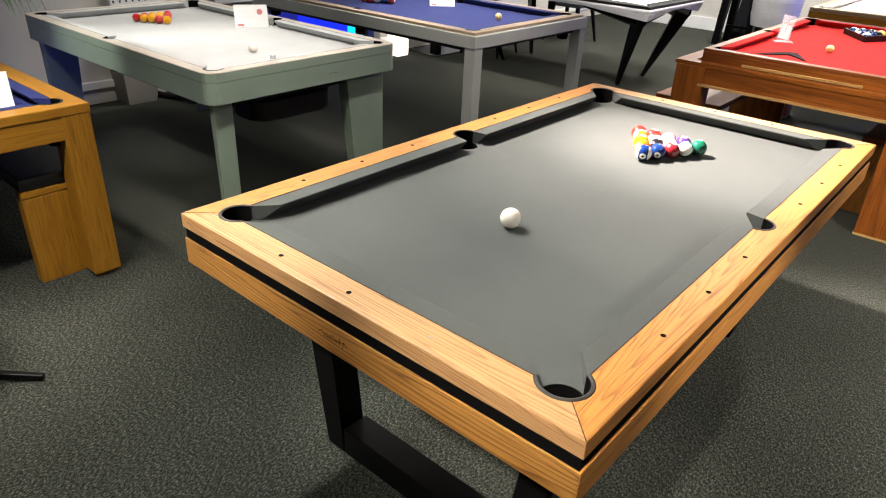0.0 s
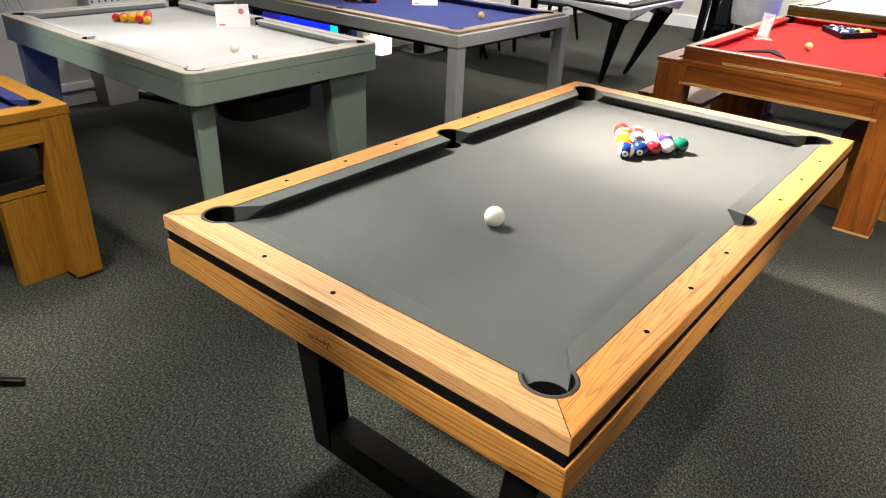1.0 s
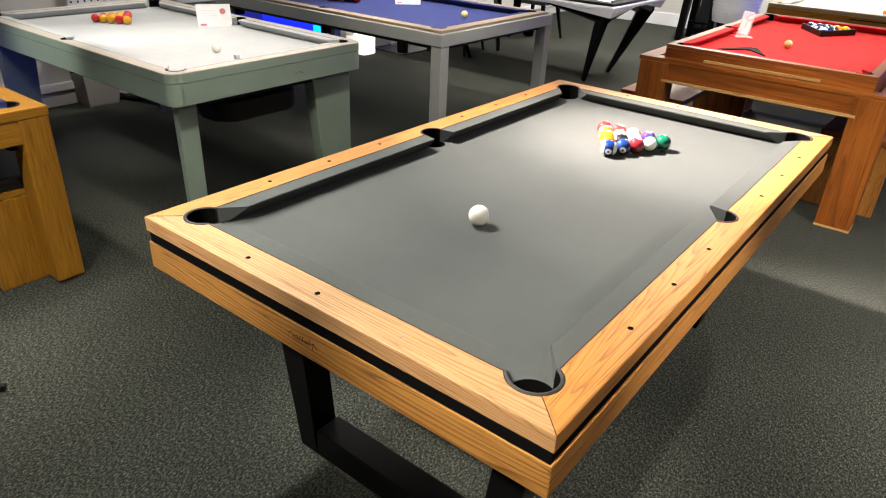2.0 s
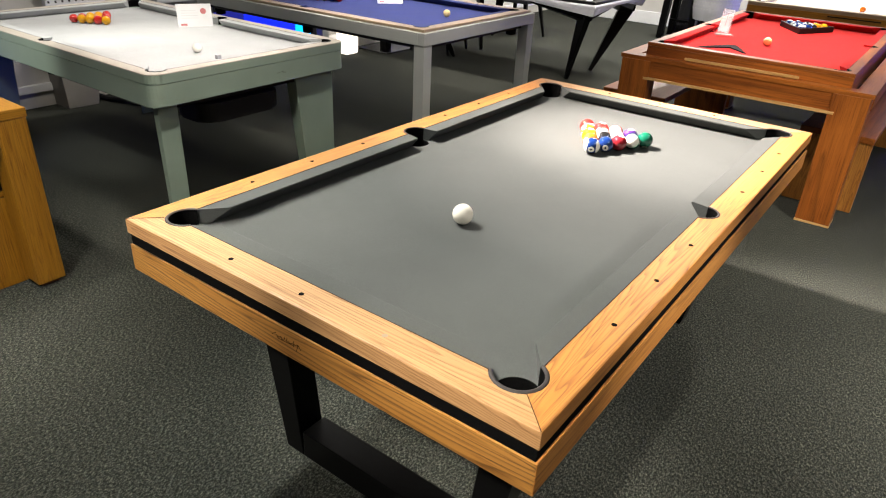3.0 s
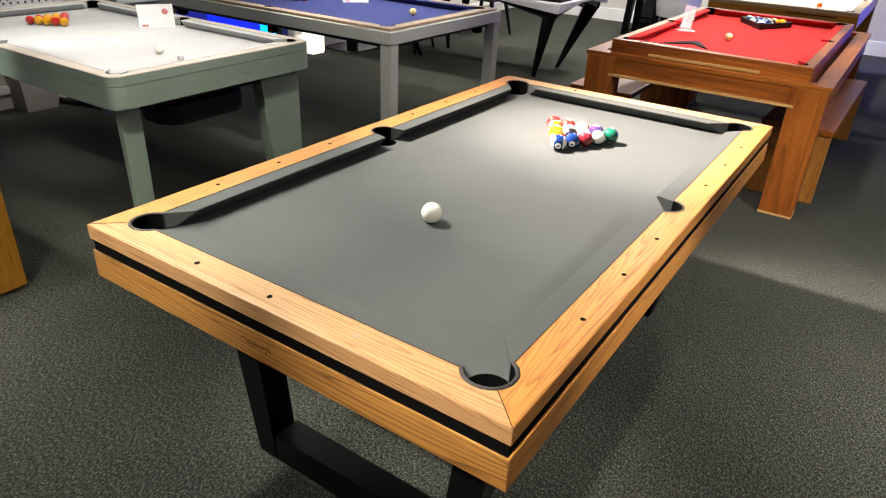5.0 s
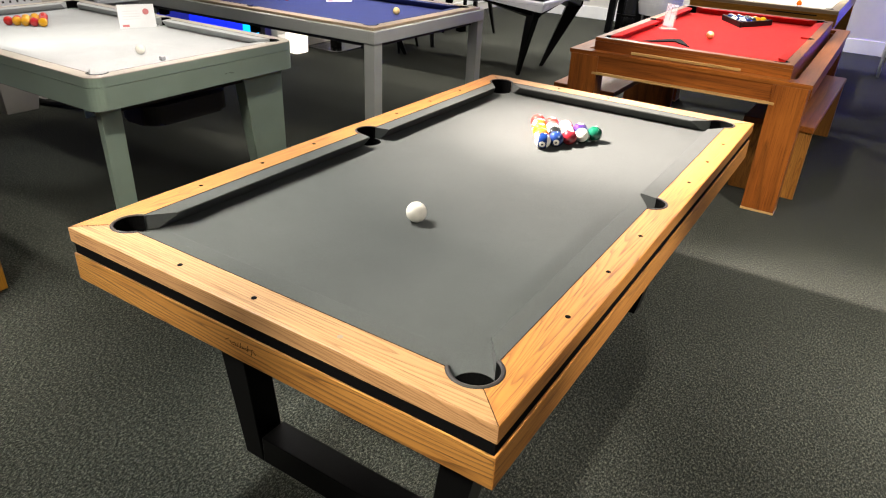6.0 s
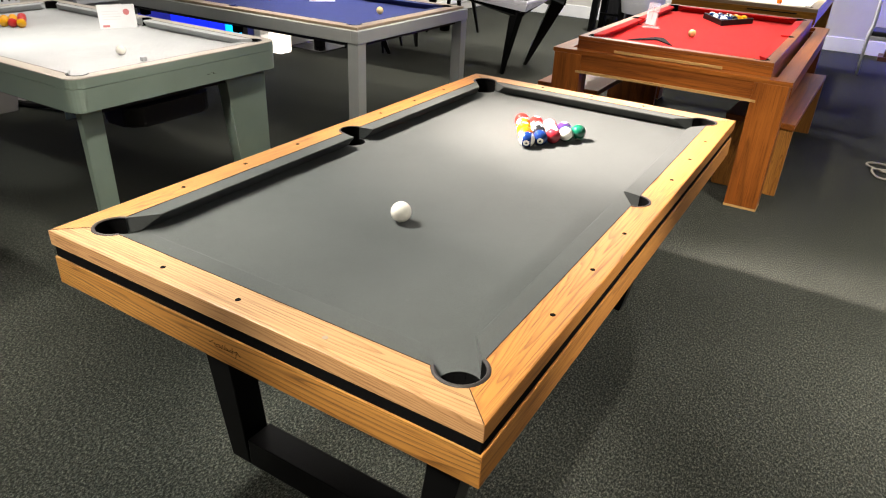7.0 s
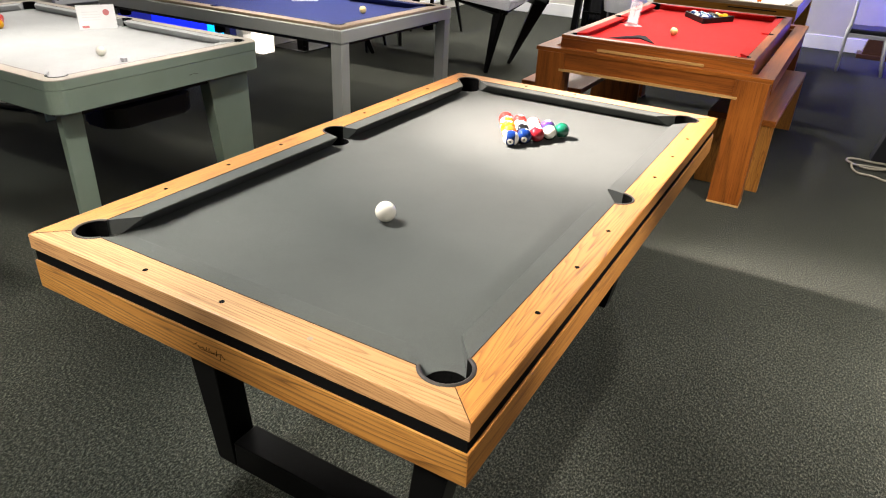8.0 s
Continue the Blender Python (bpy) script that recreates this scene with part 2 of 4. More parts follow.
def carpet_material():
    m, nodes, links, b = mat("charcoal_carpet", (0.05, 0.05, 0.05), 1.0)
    v = coords(nodes, links, (1, 1, 1), 0)
    turned = nodes.new("ShaderNodeMapping")
    turned.inputs["Rotation"].default_value = (0, 0, radians(35))
    turned.inputs["Scale"].default_value = (1.0, 0.6, 1.0)
    links.new(v, turned.inputs["Vector"])
    tuft = node(nodes, "ShaderNodeTexVoronoi", Scale=340.0, Randomness=1.0)
    links.new(turned.outputs["Vector"], tuft.inputs["Vector"])
    fleck = node(nodes, "ShaderNodeTexNoise", Scale=160.0, Detail=6.0, Roughness=0.85)
    links.new(turned.outputs["Vector"], fleck.inputs["Vector"])
    hue = node(nodes, "ShaderNodeTexNoise", Scale=60.0, Detail=4.0, Roughness=0.7)
    links.new(v, hue.inputs["Vector"])
    wide = node(nodes, "ShaderNodeTexNoise", Scale=1.7, Detail=5.0, Roughness=0.6)
    links.new(v, wide.inputs["Vector"])
    r1 = ramp(nodes, [(0.36, (0.005, 0.005, 0.0045)), (0.5, (0.043, 0.045, 0.039)), (0.635, (0.245, 0.25, 0.215))])
    links.new(fleck.outputs["Fac"], r1.inputs["Fac"])
    r2 = ramp(nodes, [(0.0, (1, 1, 1)), (0.7, (0.45, 0.45, 0.45))])
    links.new(tuft.outputs["Distance"], r2.inputs["Fac"])
    c = mixed(nodes, links, "MULTIPLY", 0.7, r1.outputs["Color"], r2.outputs["Color"])
    r3 = ramp(nodes, [(0.3, (0.78, 0.78, 0.78)), (0.7, (1, 1, 1))])
    links.new(wide.outputs["Fac"], r3.inputs["Fac"])
    r4 = ramp(nodes, [(0.33, (0.60, 0.65, 0.66)), (0.67, (1.0, 0.98, 0.88))])
    links.new(hue.outputs["Fac"], r4.inputs["Fac"])
    c = mixed(nodes, links, "MULTIPLY", 1.0, c, r4.outputs["Color"])
    links.new(mixed(nodes, links, "MULTIPLY", 1.0, c, r3.outputs["Color"]), b.inputs["Base Color"])
    bumped(nodes, links, b, fleck.outputs["Fac"], 0.35, 0.005)
    b.inputs["Specular IOR Level"].default_value = 0.1
    return m


def clear_sheet(name, alpha):
    m, nodes, links, b = mat(name, (0.85, 0.85, 0.86), 0.15)
    b.inputs["Alpha"].default_value = alpha
    return m


ACRYLIC, ACRYLIC_SLIP = clear_sheet("clear_acrylic", 0.28), clear_sheet("thin_paper_slip", 0.5)
CARPET = carpet_material()


def ball_material(name, colour, stripe=False, disc=True):
    """Glossy ball: whole colour, or white with a band; white number discs on two sides."""
    m, nodes, links, b = mat(name, colour, 0.08)
    tc = nodes.new("ShaderNodeTexCoord")
    sep = nodes.new("ShaderNodeSeparateXYZ")
    links.new(tc.outputs["Object"], sep.inputs[0])

    def above(socket, limit):
        a = nodes.new("ShaderNodeMath")
        a.operation = "ABSOLUTE"
        links.new(socket, a.inputs[0])
        g = nodes.new("ShaderNodeMath")
        g.operation = "GREATER_THAN"
        g.inputs[1].default_value = limit
        links.new(a.outputs[0], g.inputs[0])
        return g.outputs[0]

    white = (0.80, 0.77, 0.68)
    out = None
    if stripe:
        out = mixed(nodes, links, "MIX", above(sep.outputs["Z"], 0.0155), colour, white)
    if disc:
        out = mixed(nodes, links, "MIX", above(sep.outputs["X"], 0.0262), out or colour, white)
        out = mixed(nodes, links, "MIX", above(sep.outputs["X"], 0.0281), out, (0.03, 0.03, 0.03))
    if out:
        links.new(out, b.inputs["Base Color"])
    b.inputs["Coat Weight"].default_value = 0.5
    b.inputs["Coat Roughness"].default_value = 0.03
    return m


# ---- mesh helpers ----


def thing(name, m, label, category, group=""):
    ob = new(name)
    ob.empty_display_size = 0.1
    ob.matrix_world = m
    return tagged(ob, label, category, group)


def mesh_of(name, bm, material, smooth=False):
    bmesh.ops.recalc_face_normals(bm, faces=bm.faces)
    me = bpy.data.meshes.new(name)
    bm.to_mesh(me)
    bm.free()
    me.materials.append(material)
    if smooth:
        for p in me.polygons:
            p.use_smooth = True
    return me


def part(name, bm, material, parent, label="", smooth=False):
    ob = new(name, mesh_of(name, bm, material, smooth))
    ob.parent = parent
    return tagged(ob, label)


def single(name, bm, material, label, category, m=None, group="", kind="", smooth=False):
    ob = new(name, mesh_of(name, bm, material, smooth))
    if m is not None:
        ob.matrix_world = m
    return tagged(ob, label, category, group, kind)


def soften(bm, width, edges=None, segments=2):
    if width:
        bmesh.ops.bevel(bm, geom=edges or bm.edges[:], offset=width, segments=segments, affect="EDGES", profile=0.6, clamp_overlap=True)


def box(x0, x1, y0, y1, z0, z1, bevel=0.003, bm=None):
    own = bmesh.new()
    vs = [own.verts.new((x, y, z)) for z in (z0, z1) for y in (y0, y1) for x in (x0, x1)]
    for f in ((0, 2, 3, 1), (4, 5, 7, 6), (0, 1, 5, 4), (2, 6, 7, 3), (0, 4, 6, 2), (1, 3, 7, 5)):
        own.faces.new([vs[i] for i in f])
    soften(own, bevel)
    return own


def hull(points8, bevel=0.003):
    """A box given by its eight corners: lower four round, upper four round."""
    bm = bmesh.new()
    vs = [bm.verts.new(p) for p in points8]
    for f in ((3, 2, 1, 0), (4, 5, 6, 7), (0, 1, 5, 4), (1, 2, 6, 5), (2, 3, 7, 6), (3, 0, 4, 7)):
        bm.faces.new([vs[i] for i in f])
    soften(bm, bevel)
    return bm


def bar(a, b, wa, wb, depth_a, depth_b, bevel=0.003, side=(1, 0, 0)):
    """A tapered bar from a to b: widths across and depths."""
    a, b = Vector(a), Vector(b)
    d = (b - a).normalized()
    s = Vector(side)
    s = (s - d * s.dot(d)).normalized()
    q = d.cross(s)
    pts = []
    for p, w, h in ((a, wa, depth_a), (b, wb, depth_b)):
        pts += [p + s * (i * w / 2) + q * (j * h / 2) for i, j in ((-1, -1), (1, -1), (1, 1), (-1, 1))]
    return hull(pts, bevel)


def prism(points, z0, z1, bevel=0.0, when=None):
    bm = bmesh.new()
    lo = [bm.verts.new((x, y, z0)) for x, y in points]
    hi = [bm.verts.new((x, y, z1)) for x, y in points]
    n = len(points)
    bm.faces.new(lo[::-1])
    bm.faces.new(hi)
    for i in range(n):
        bm.faces.new((lo[i], lo[(i + 1) % n], hi[(i + 1) % n], hi[i]))
    if bevel:
        edges = [e for e in bm.edges if all(when(v.co) for v in e.verts)]
        soften(bm, bevel, edges)
    return bm


def lathe(profile, steps=32, arc=2 * math.pi, start=0.0, centre=(0, 0), bm=None):
    """Turns (radius, height) pairs round a vertical axis."""
    bm = bm or bmesh.new()
    full = abs(arc - 2 * math.pi) < 1e-6
    n = steps if full else steps + 1
    rings = []
    for i in range(n):
        a = start + arc * i / steps
        rings.append([bm.verts.new((centre[0] + r * math.cos(a), centre[1] + r * math.sin(a), z)) for r, z in profile])
    for i in range(steps):
        p, q = rings[i], rings[(i + 1) % n]
        for j in range(len(profile) - 1):
            bm.faces.new((p[j], q[j], q[j + 1], p[j + 1]))
    return bm


def arc_points(c, r, a0, a1, n):
    return [(c[0] + r * math.cos(a0 + (a1 - a0) * i / n), c[1] + r * math.sin(a0 + (a1 - a0) * i / n)) for i in range(n + 1)]


def tube(points, radius, steps=8):
    """A round bar along a line of points."""
    bm = bmesh.new()
    pts = [Vector(p) for p in points]
    rings = []
    for i, p in enumerate(pts):
        d = (pts[min(i + 1, len(pts) - 1)] - pts[max(i - 1, 0)]).normalized()
        u = d.orthogonal().normalized() if not rings else (u - d * u.dot(d)).normalized()
        w = d.cross(u)
        rings.append([bm.verts.new(p + (u * math.cos(a) + w * math.sin(a)) * radius) for a in [2 * math.pi * k / steps for k in range(steps)]])
    for a, b in zip(rings, rings[1:]):
        for k in range(steps):
            bm.faces.new((a[k], a[(k + 1) % steps], b[(k + 1) % steps], b[k]))
    bm.faces.new(rings[0][::-1])
    bm.faces.new(rings[-1])
    return bm


def sphere(r, u=28, v=18):
    bm = bmesh.new()
    bmesh.ops.create_uvsphere(bm, u_segments=u, v_segments=v, radius=r)
    return bm


# ---- the setting ----
RX0, RX1, RY0, RY1 = -4.46, 6.5, -7.0, 8.3
single("floor", box(RX0 - 0.2, RX1 + 0.2, RY0 - 0.2, RY1 + 0.2, -0.1, 0.0, 0), CARPET, "charcoal grey flecked loop-pile carpet", "floor", kind="structure")
single("ceiling", box(RX0 - 0.2, RX1 + 0.2, RY0 - 0.2, RY1 + 0.2, CEIL, CEIL + 0.1, 0), CEILING, "plain painted ceiling", "ceiling", kind="structure")
single("wall_north", box(RX0 - 0.2, RX1 + 0.2, RY1, RY1 + 0.2, 0, CEIL, 0), WALL, "white painted plaster wall", "wall", kind="structure")
single("wall_south", box(RX0 - 0.2, RX1 + 0.2, RY0 - 0.2, RY0, 0, CEIL, 0), WALL, "white painted plaster wall", "wall", kind="structure")
# out of view; its distance is chosen to keep bounced light low
single("wall_east", box(RX1, RX1 + 0.2, RY0, RY1, 0, CEIL, 0), WALL, "white painted plaster wall", "wall", kind="structure")
single("wall_west", box(RX0 - 0.2, RX0, RY0, RY1, 0, CEIL, 0), WALL, "white painted plaster wall behind the sage table", "wall", kind="structure")


def skirting(name, x0, x1, y0, y1):
    bm = box(x0, x1, y0, y1, 0, 0.17, 0.004)
    return single(name, bm, SKIRT, "white gloss skirting board", "skirting board", kind="structure")


skirting("baseboard_north", RX0 + 0.024, RX1 - 0.022, RY1 - 0.022, RY1 - 0.002)
# west skirting: wall colour below, a proud white strip on top
single("baseboard_west", box(RX0 + 0.002, RX0 + 0.018, RY0 + 0.002, RY1 - 0.002, 0, 0.112, 0.003), WALL, "skirting board in the wall colour, below a white strip", "skirting board", kind="structure")
single("trim_west", box(RX0 + 0.002, RX0 + 0.040, RY0 + 0.002, RY1 - 0.002, 0.114, 0.172, 0.006), SKIRT, "white strip along the top of the skirting", "trunking", kind="structure")
skirting("baseboard_east", RX1 - 0.022, RX1 - 0.002, RY0 + 0.002, RY1 - 0.002)

# unseen ceiling fittings, put wherever a lamp above was placed
for eye, target, watts, cone, blend, colour in SPOTS:
    d = (Vector(target) - Vector(eye)).normalized()
    t = thing("unseen_spotlight", pose(eye[0], eye[1], CEIL), "unseen black ceiling spotlight, most of them added as fill light", "spotlight", "ceiling spotlights")
    part("base", lathe([(0.0, 0), (0.05, 0), (0.05, -0.02), (0.0, -0.02)], 20), BLACK_PLASTIC, t)
    drop = eye[2] - CEIL
    part("rod", lathe([(0.0, -0.02), (0.011, -0.02), (0.011, drop + 0.05), (0.0, drop + 0.05)], 12), BLACK_PLASTIC, t)
    q = d.to_track_quat("Z", "Y").to_matrix().to_4x4()
    bm = lathe([(0.0, -0.1), (0.045, -0.1), (0.055, -0.02), (0.05, -0.02), (0.042, -0.09), (0.0, -0.09)], 20)
    bm.transform(Matrix.Translation((0, 0, eye[2] - CEIL)) @ q)
    part("head", bm, BLACK_PLASTIC, t)
# frames for the added fill lights, above the view
for x, y, watts in FILL_PANELS:
    t = thing("unseen_fill_panel", pose(x, y, CEIL), "unseen square white ceiling panel, added as fill light", "ceiling light", "ceiling panels")
    part("frame", box(-0.31, 0.31, -0.31, 0.31, -0.025, 0, 0.004), WHITE_GLOSS, t)

# ---- pool table tops ----
BALL = 0.0286


def table_top(t, hw, hl, rw, zt, zb, woods, cloth_mat, rim_mat, d=0.105, r=0.055, sx=0.087, rs=0.05, rnd=0.0, drop=0.042, nose=0.051, mitre=True):
    """Rails with pocket cuts, cushions, bed, rims and pocket cups of a table whose long side runs along y."""
    iw, il = hw - rw, hl - rw
    zbed = zt - drop
    cx, cy = hw - d, -hl + d
    a3 = math.acos((iw - cx) / r)
    q = -math.pi / 4

    def corner(a0, a1):
        if rnd:
            return arc_points((hw - rnd, -hl + rnd), rnd, a0, a1, 5)
        return [(hw, -hl)]

    # end rail, near: from its left corner to the right, and back along the inner side
    right_half = corner(-math.pi / 2, q) + arc_points((cx, cy), r, q, -math.pi / 2 - a3, 12)
    end = [(-x, y) for x, y in right_half[::-1]] + right_half
    outer = lambda c: c.z > zt - 1e-4 and (abs(abs(c.x) - hw) < 1e-4 or abs(abs(c.y) - hl) < 1e-4)
    bev = 0.004
    for s in (1, -1):
        pts = [(x, y * s) for x, y in end]
        part("end_rail", prism(pts if s > 0 else pts[::-1], zb, zt, 0 if rnd else bev, outer), woods[0], t)
    a4 = math.acos((iw - (hw - sx)) / rs)
    lower = (corner(0, q) + arc_points((cx, cy), r, q, a3, 12))
    side = lower + arc_points((hw - sx, 0), rs, -a4, a4, 12) + [(x, -y) for x, y in lower[::-1]]
    for s in (1, -1):
        pts = [(x * s, y) for x, y in side]
        part("side_rail", prism(pts[::-1] if s > 0 else pts, zb, zt, 0 if rnd else bev, outer), woods[1], t)
    # bed
    ri, rsi = r - 0.010, rs - 0.008
    b3 = math.acos((iw - cx) / ri)
    b4 = math.acos(max(-1, min(1, (iw - (hw - sx)) / rsi)))
    corner_cut = arc_points((cx, cy), ri, -math.pi / 2 - b3, -2 * math.pi + b3, 14)
    side_cut = arc_points((hw - sx, 0), rsi, 2 * math.pi - b4, b4, 10)
    quarter = corner_cut + side_cut + [(x, -y) for x, y in corner_cut[::-1]]
    ring = quarter + [(-x, y) for x, y in quarter[::-1]]
    part("bed", prism(ring, zbed - 0.03, zbed), cloth_mat, t, "cloth-covered slate bed")
    # cushions
    prof = [(0.0, zt - 0.0005), (nose * 0.95, zt - 0.001), (nose * 0.99, zt - 0.002), (nose, zt - 0.004), (nose * 0.985, zt - 0.007), (nose * 0.36, zbed + 0.001), (0.0, zbed + 0.001)]

    def cushion(place, e0, e1, f0, f1):
        """Runs from e to f: e0, f0 at the rail, e1, f1 at the nose."""
        bm = bmesh.new()
        loops = []
        for a, b in ((e0, e1), (f0, f1)):
            loops.append([bm.verts.new(place(dd, a + (b - a) * dd / nose, z)) for dd, z in prof])
        n = len(prof)
        for i in range(n):
            bm.faces.new((loops[0][i], loops[0][(i + 1) % n], loops[1][(i + 1) % n], loops[1][i]))
        bm.faces.new(loops[0][::-1])
        bm.faces.new(loops[1])
        cloth_part = part("cushion", bm, cloth_mat, t)
        # dark seam where the cloth is tucked in against the rail
        seam = bmesh.new()
        low = [seam.verts.new(place(dd, a, z)) for z in (zt - 0.002, zt + 0.0005) for dd, a in ((-0.0011, e0), (0.0009, e0), (0.0009, f0), (-0.0011, f0))]
        for q in ((3, 2, 1, 0), (4, 5, 6, 7), (0, 1, 5, 4), (1, 2, 6, 5), (2, 3, 7, 6), (3, 0, 4, 7)):
            seam.faces.new([low[i] for i in q])
        part("seam", seam, INK, cloth_part)

    g0 = cy + ri * math.sin(b3) + 0.002
    g1 = g0 + 0.066
    h0, h1 = rsi * math.sin(b4) + 0.001, rsi * math.sin(b4) + 0.012
    for s in (1, -1):
        for w in (1, -1):
            cushion(lambda dd, y, z: (s * (iw - dd), w * y, z), g0, g1, -h0, -h1)
        e0 = cx + ri * math.cos(math.pi / 2 + b3) - 0.002
        cushion(lambda dd, x, z: (x, s * (il - dd), z), -e0, -e0 + 0.066, e0, e0 - 0.066)
    # pockets
    for sxn in (1, -1):
        for syn in (1, -1):
            flip = Matrix.Diagonal((sxn, -syn, 1, 1))
            bm = lathe([(ri + 0.001, zt - 0.006), (ri + 0.001, zt + 0.0005), (ri + 0.004, zt + 0.002), (r - 0.001, zt + 0.001), (r - 0.001, zt - 0.006)], 24, -math.pi / 2 - 2 * a3, a3, (cx, cy))
            bm.transform(flip)
            rim = part("pocket", bm, rim_mat, t, "dark moulded pocket rim", True)
            bm = lathe([(ri - 0.0005, zbed - 0.001), (ri - 0.004, zbed - 0.13), (0.0, zbed - 0.14)], 24, centre=(cx, cy))
            lathe([(ri + 0.0008, zt - 0.001), (ri + 0.0004, zbed - 0.002)], 24, -math.pi / 2 - 2 * a3, a3, (cx, cy), bm)
            bm.transform(flip)
            part("cup", bm, RECESS, rim)
        bm = lathe([(rsi + 0.001, zt - 0.006), (rsi + 0.001, zt + 0.0005), (rsi + 0.003, zt + 0.002), (rs - 0.001, zt + 0.001), (rs - 0.001, zt - 0.006)], 20, 2 * a4, -a4, (hw - sx, 0))
        bm.transform(Matrix.Diagonal((sxn, 1, 1, 1)))
        rim = part("pocket", bm, rim_mat, t, "dark moulded pocket rim", True)
        bm = lathe([(rsi - 0.0005, zbed - 0.001), (rsi - 0.004, zbed - 0.13), (0.0, zbed - 0.14)], 20, centre=(hw - sx, 0))
        lathe([(rsi + 0.0008, zt - 0.001), (rsi + 0.0004, zbed - 0.002)], 20, 2 * a4, -a4, (hw - sx, 0), bm)
        bm.transform(Matrix.Diagonal((sxn, 1, 1, 1)))
        part("cup", bm, RECESS, rim)


def sights(t, hw, hl, inset, zt, s, material):
    """Round sights let into the rails."""
    spots = [(k * (hw - inset), s * j) for k in (-1, 1) for j in (-3, -2, -1, 1, 2, 3)]
    spots += [(s * j, k * (hl - inset)) for k in (-1, 1) for j in (-1, 0, 1)]
    for x, y in spots:
        bm = lathe([(0.0, zt + 0.0006), (0.0060, zt + 0.0006), (0.0064, zt - 0.002)], 16, centre=(x, y))
        # one sight on the near end rail is paler than the others
        pale = abs(x - s) < 1e-6 and y < 0
        part("sight", bm, PALE_SIGHT if pale else material, t)


# ---- the oak table in the middle ----


def oak_table():
    t = thing("pool_table", pose(0, 0, 0), "golden oak pool table with slate grey cloth and black loop legs", "pool table", "pool tables")
    hw, hl = 0.590, 1.047
    table_top(t, hw, hl, 0.081, 0.8, 0.762, (OAK_GLARE[0], OAK[1]), GREY_CLOTH, RIM)
    sights(t, hw, hl, 0.039, 0.8, 0.2286, RECESS)
    # black reveal and apron boards
    for s in (1, -1):
        y0, y1 = sorted((s * 1.042, s * 1.003))
        part("reveal", box(-0.585, 0.585, y0, y1, 0.662, 0.7615, 0), RECESS, t, "black shadow gap under the rails")
        x0, x1 = sorted((s * 0.585, s * 0.546))
        part("reveal", box(x0, x1, -1.003, 1.003, 0.662, 0.7615, 0), RECESS, t, "black shadow gap under the rails")
    for s in (1, -1):
        y0, y1 = sorted((s * hl, s * (hl - 0.022)))
        pts = [(-hw, s * hl), (hw, s * hl), (hw - 0.022, s * (hl - 0.022)), (-hw + 0.022, s * (hl - 0.022))]
        edge = lambda c: abs(abs(c.y) - hl) < 1e-4 or abs(abs(c.x) - hw) < 1e-4
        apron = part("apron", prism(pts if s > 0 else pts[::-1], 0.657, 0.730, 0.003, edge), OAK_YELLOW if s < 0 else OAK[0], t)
        pts = [(s * hw, -hl), (s * hw, hl), (s * (hw - 0.022), hl - 0.022), (s * (hw - 0.022), -hl + 0.022)]
        part("apron", prism(pts[::-1] if s > 0 else pts, 0.657, 0.730, 0.003, edge), OAK[1], t)
        if s < 0:
            # maker's mark: unreadable, kept as slanting thin strokes
            strokes = [(-0.050, 0.7010, 0.0135, 35), (-0.040, 0.6975, 0.0065, -60), (-0.033, 0.6985, 0.0070, 25), (-0.026, 0.6980, 0.0075, -55),
                       (-0.018, 0.6995, 0.0090, 70), (-0.010, 0.7000, 0.0110, 78), (-0.003, 0.6975, 0.0060, -45), (0.004, 0.6985, 0.0070, 30),
                       (0.011, 0.7000, 0.0130, 82), (0.017, 0.7005, 0.0120, 12), (0.022, 0.6955, 0.0150, 75), (0.029, 0.6985, 0.0110, -50), (-0.013, 0.6945, 0.040, 3)]
            for x, z, length, lean in strokes:
                length *= 1.25
                bm = box(-length / 2, length / 2, -hl - 0.0006, -hl + 0.001, -0.0007, 0.0007, 0)
                bm.transform(Matrix.Translation((x, 0, z)) @ Matrix.Rotation(radians(-lean), 4, "Y"))
                part("mark", bm, INK, apron, "thin dark engraved stroke")
    for sx in (1, -1):
        for sy in (1, -1):
            bm = bar((sx * 0.5885, sy * 1.0455, 0.8), (sx * 0.5245, sy * 0.9815, 0.8), 0.0014, 0.0014, 0.0012, 0.0012, 0, side=(1, -sx * sy, 0))
            part("mitre_joint", bm, INK, t, "dark mitre joint line")
    part("cabinet_floor", box(-0.56, 0.56, -1.02, 1.02, 0.652, 0.66, 0), BLACK_PLASTIC, t)
    # two loop legs: uprights leaning outward, joined by a foot bar
    for s in (1, -1):
        ya, yb = sorted((s * 0.79, s * 0.70))
        for k in (1, -1):
            pts = [(k * x, y, z) for x, y, z in ((0.290, ya, 0), (0.363, ya, 0), (0.363, yb, 0), (0.290, yb, 0), (0.365, ya, 0.655), (0.475, ya, 0.655), (0.475, yb, 0.655), (0.365, yb, 0.655))]
            part("leg", hull(pts, 0.003), BLACK_STEEL, t)
        part("foot_bar", box(-0.288, 0.288, ya, yb, 0, 0.095, 0.003), BLACK_STEEL, t)
    return t


oak_table()
BED = 0.758

# ---- balls ----
SPHERE = {}


def ball(m, material, label, group, r=BALL, turn=(0, 0, 0)):
    key = (material.name, r)
    if key not in SPHERE:
        SPHERE[key] = mesh_of("billiard_ball", sphere(r), material, True)
    ob = new("billiard_ball", SPHERE[key])
    ob.matrix_world = m @ Euler([radians(a) for a in turn]).to_matrix().to_4x4()
    return tagged(ob, label, "billiard ball", group)


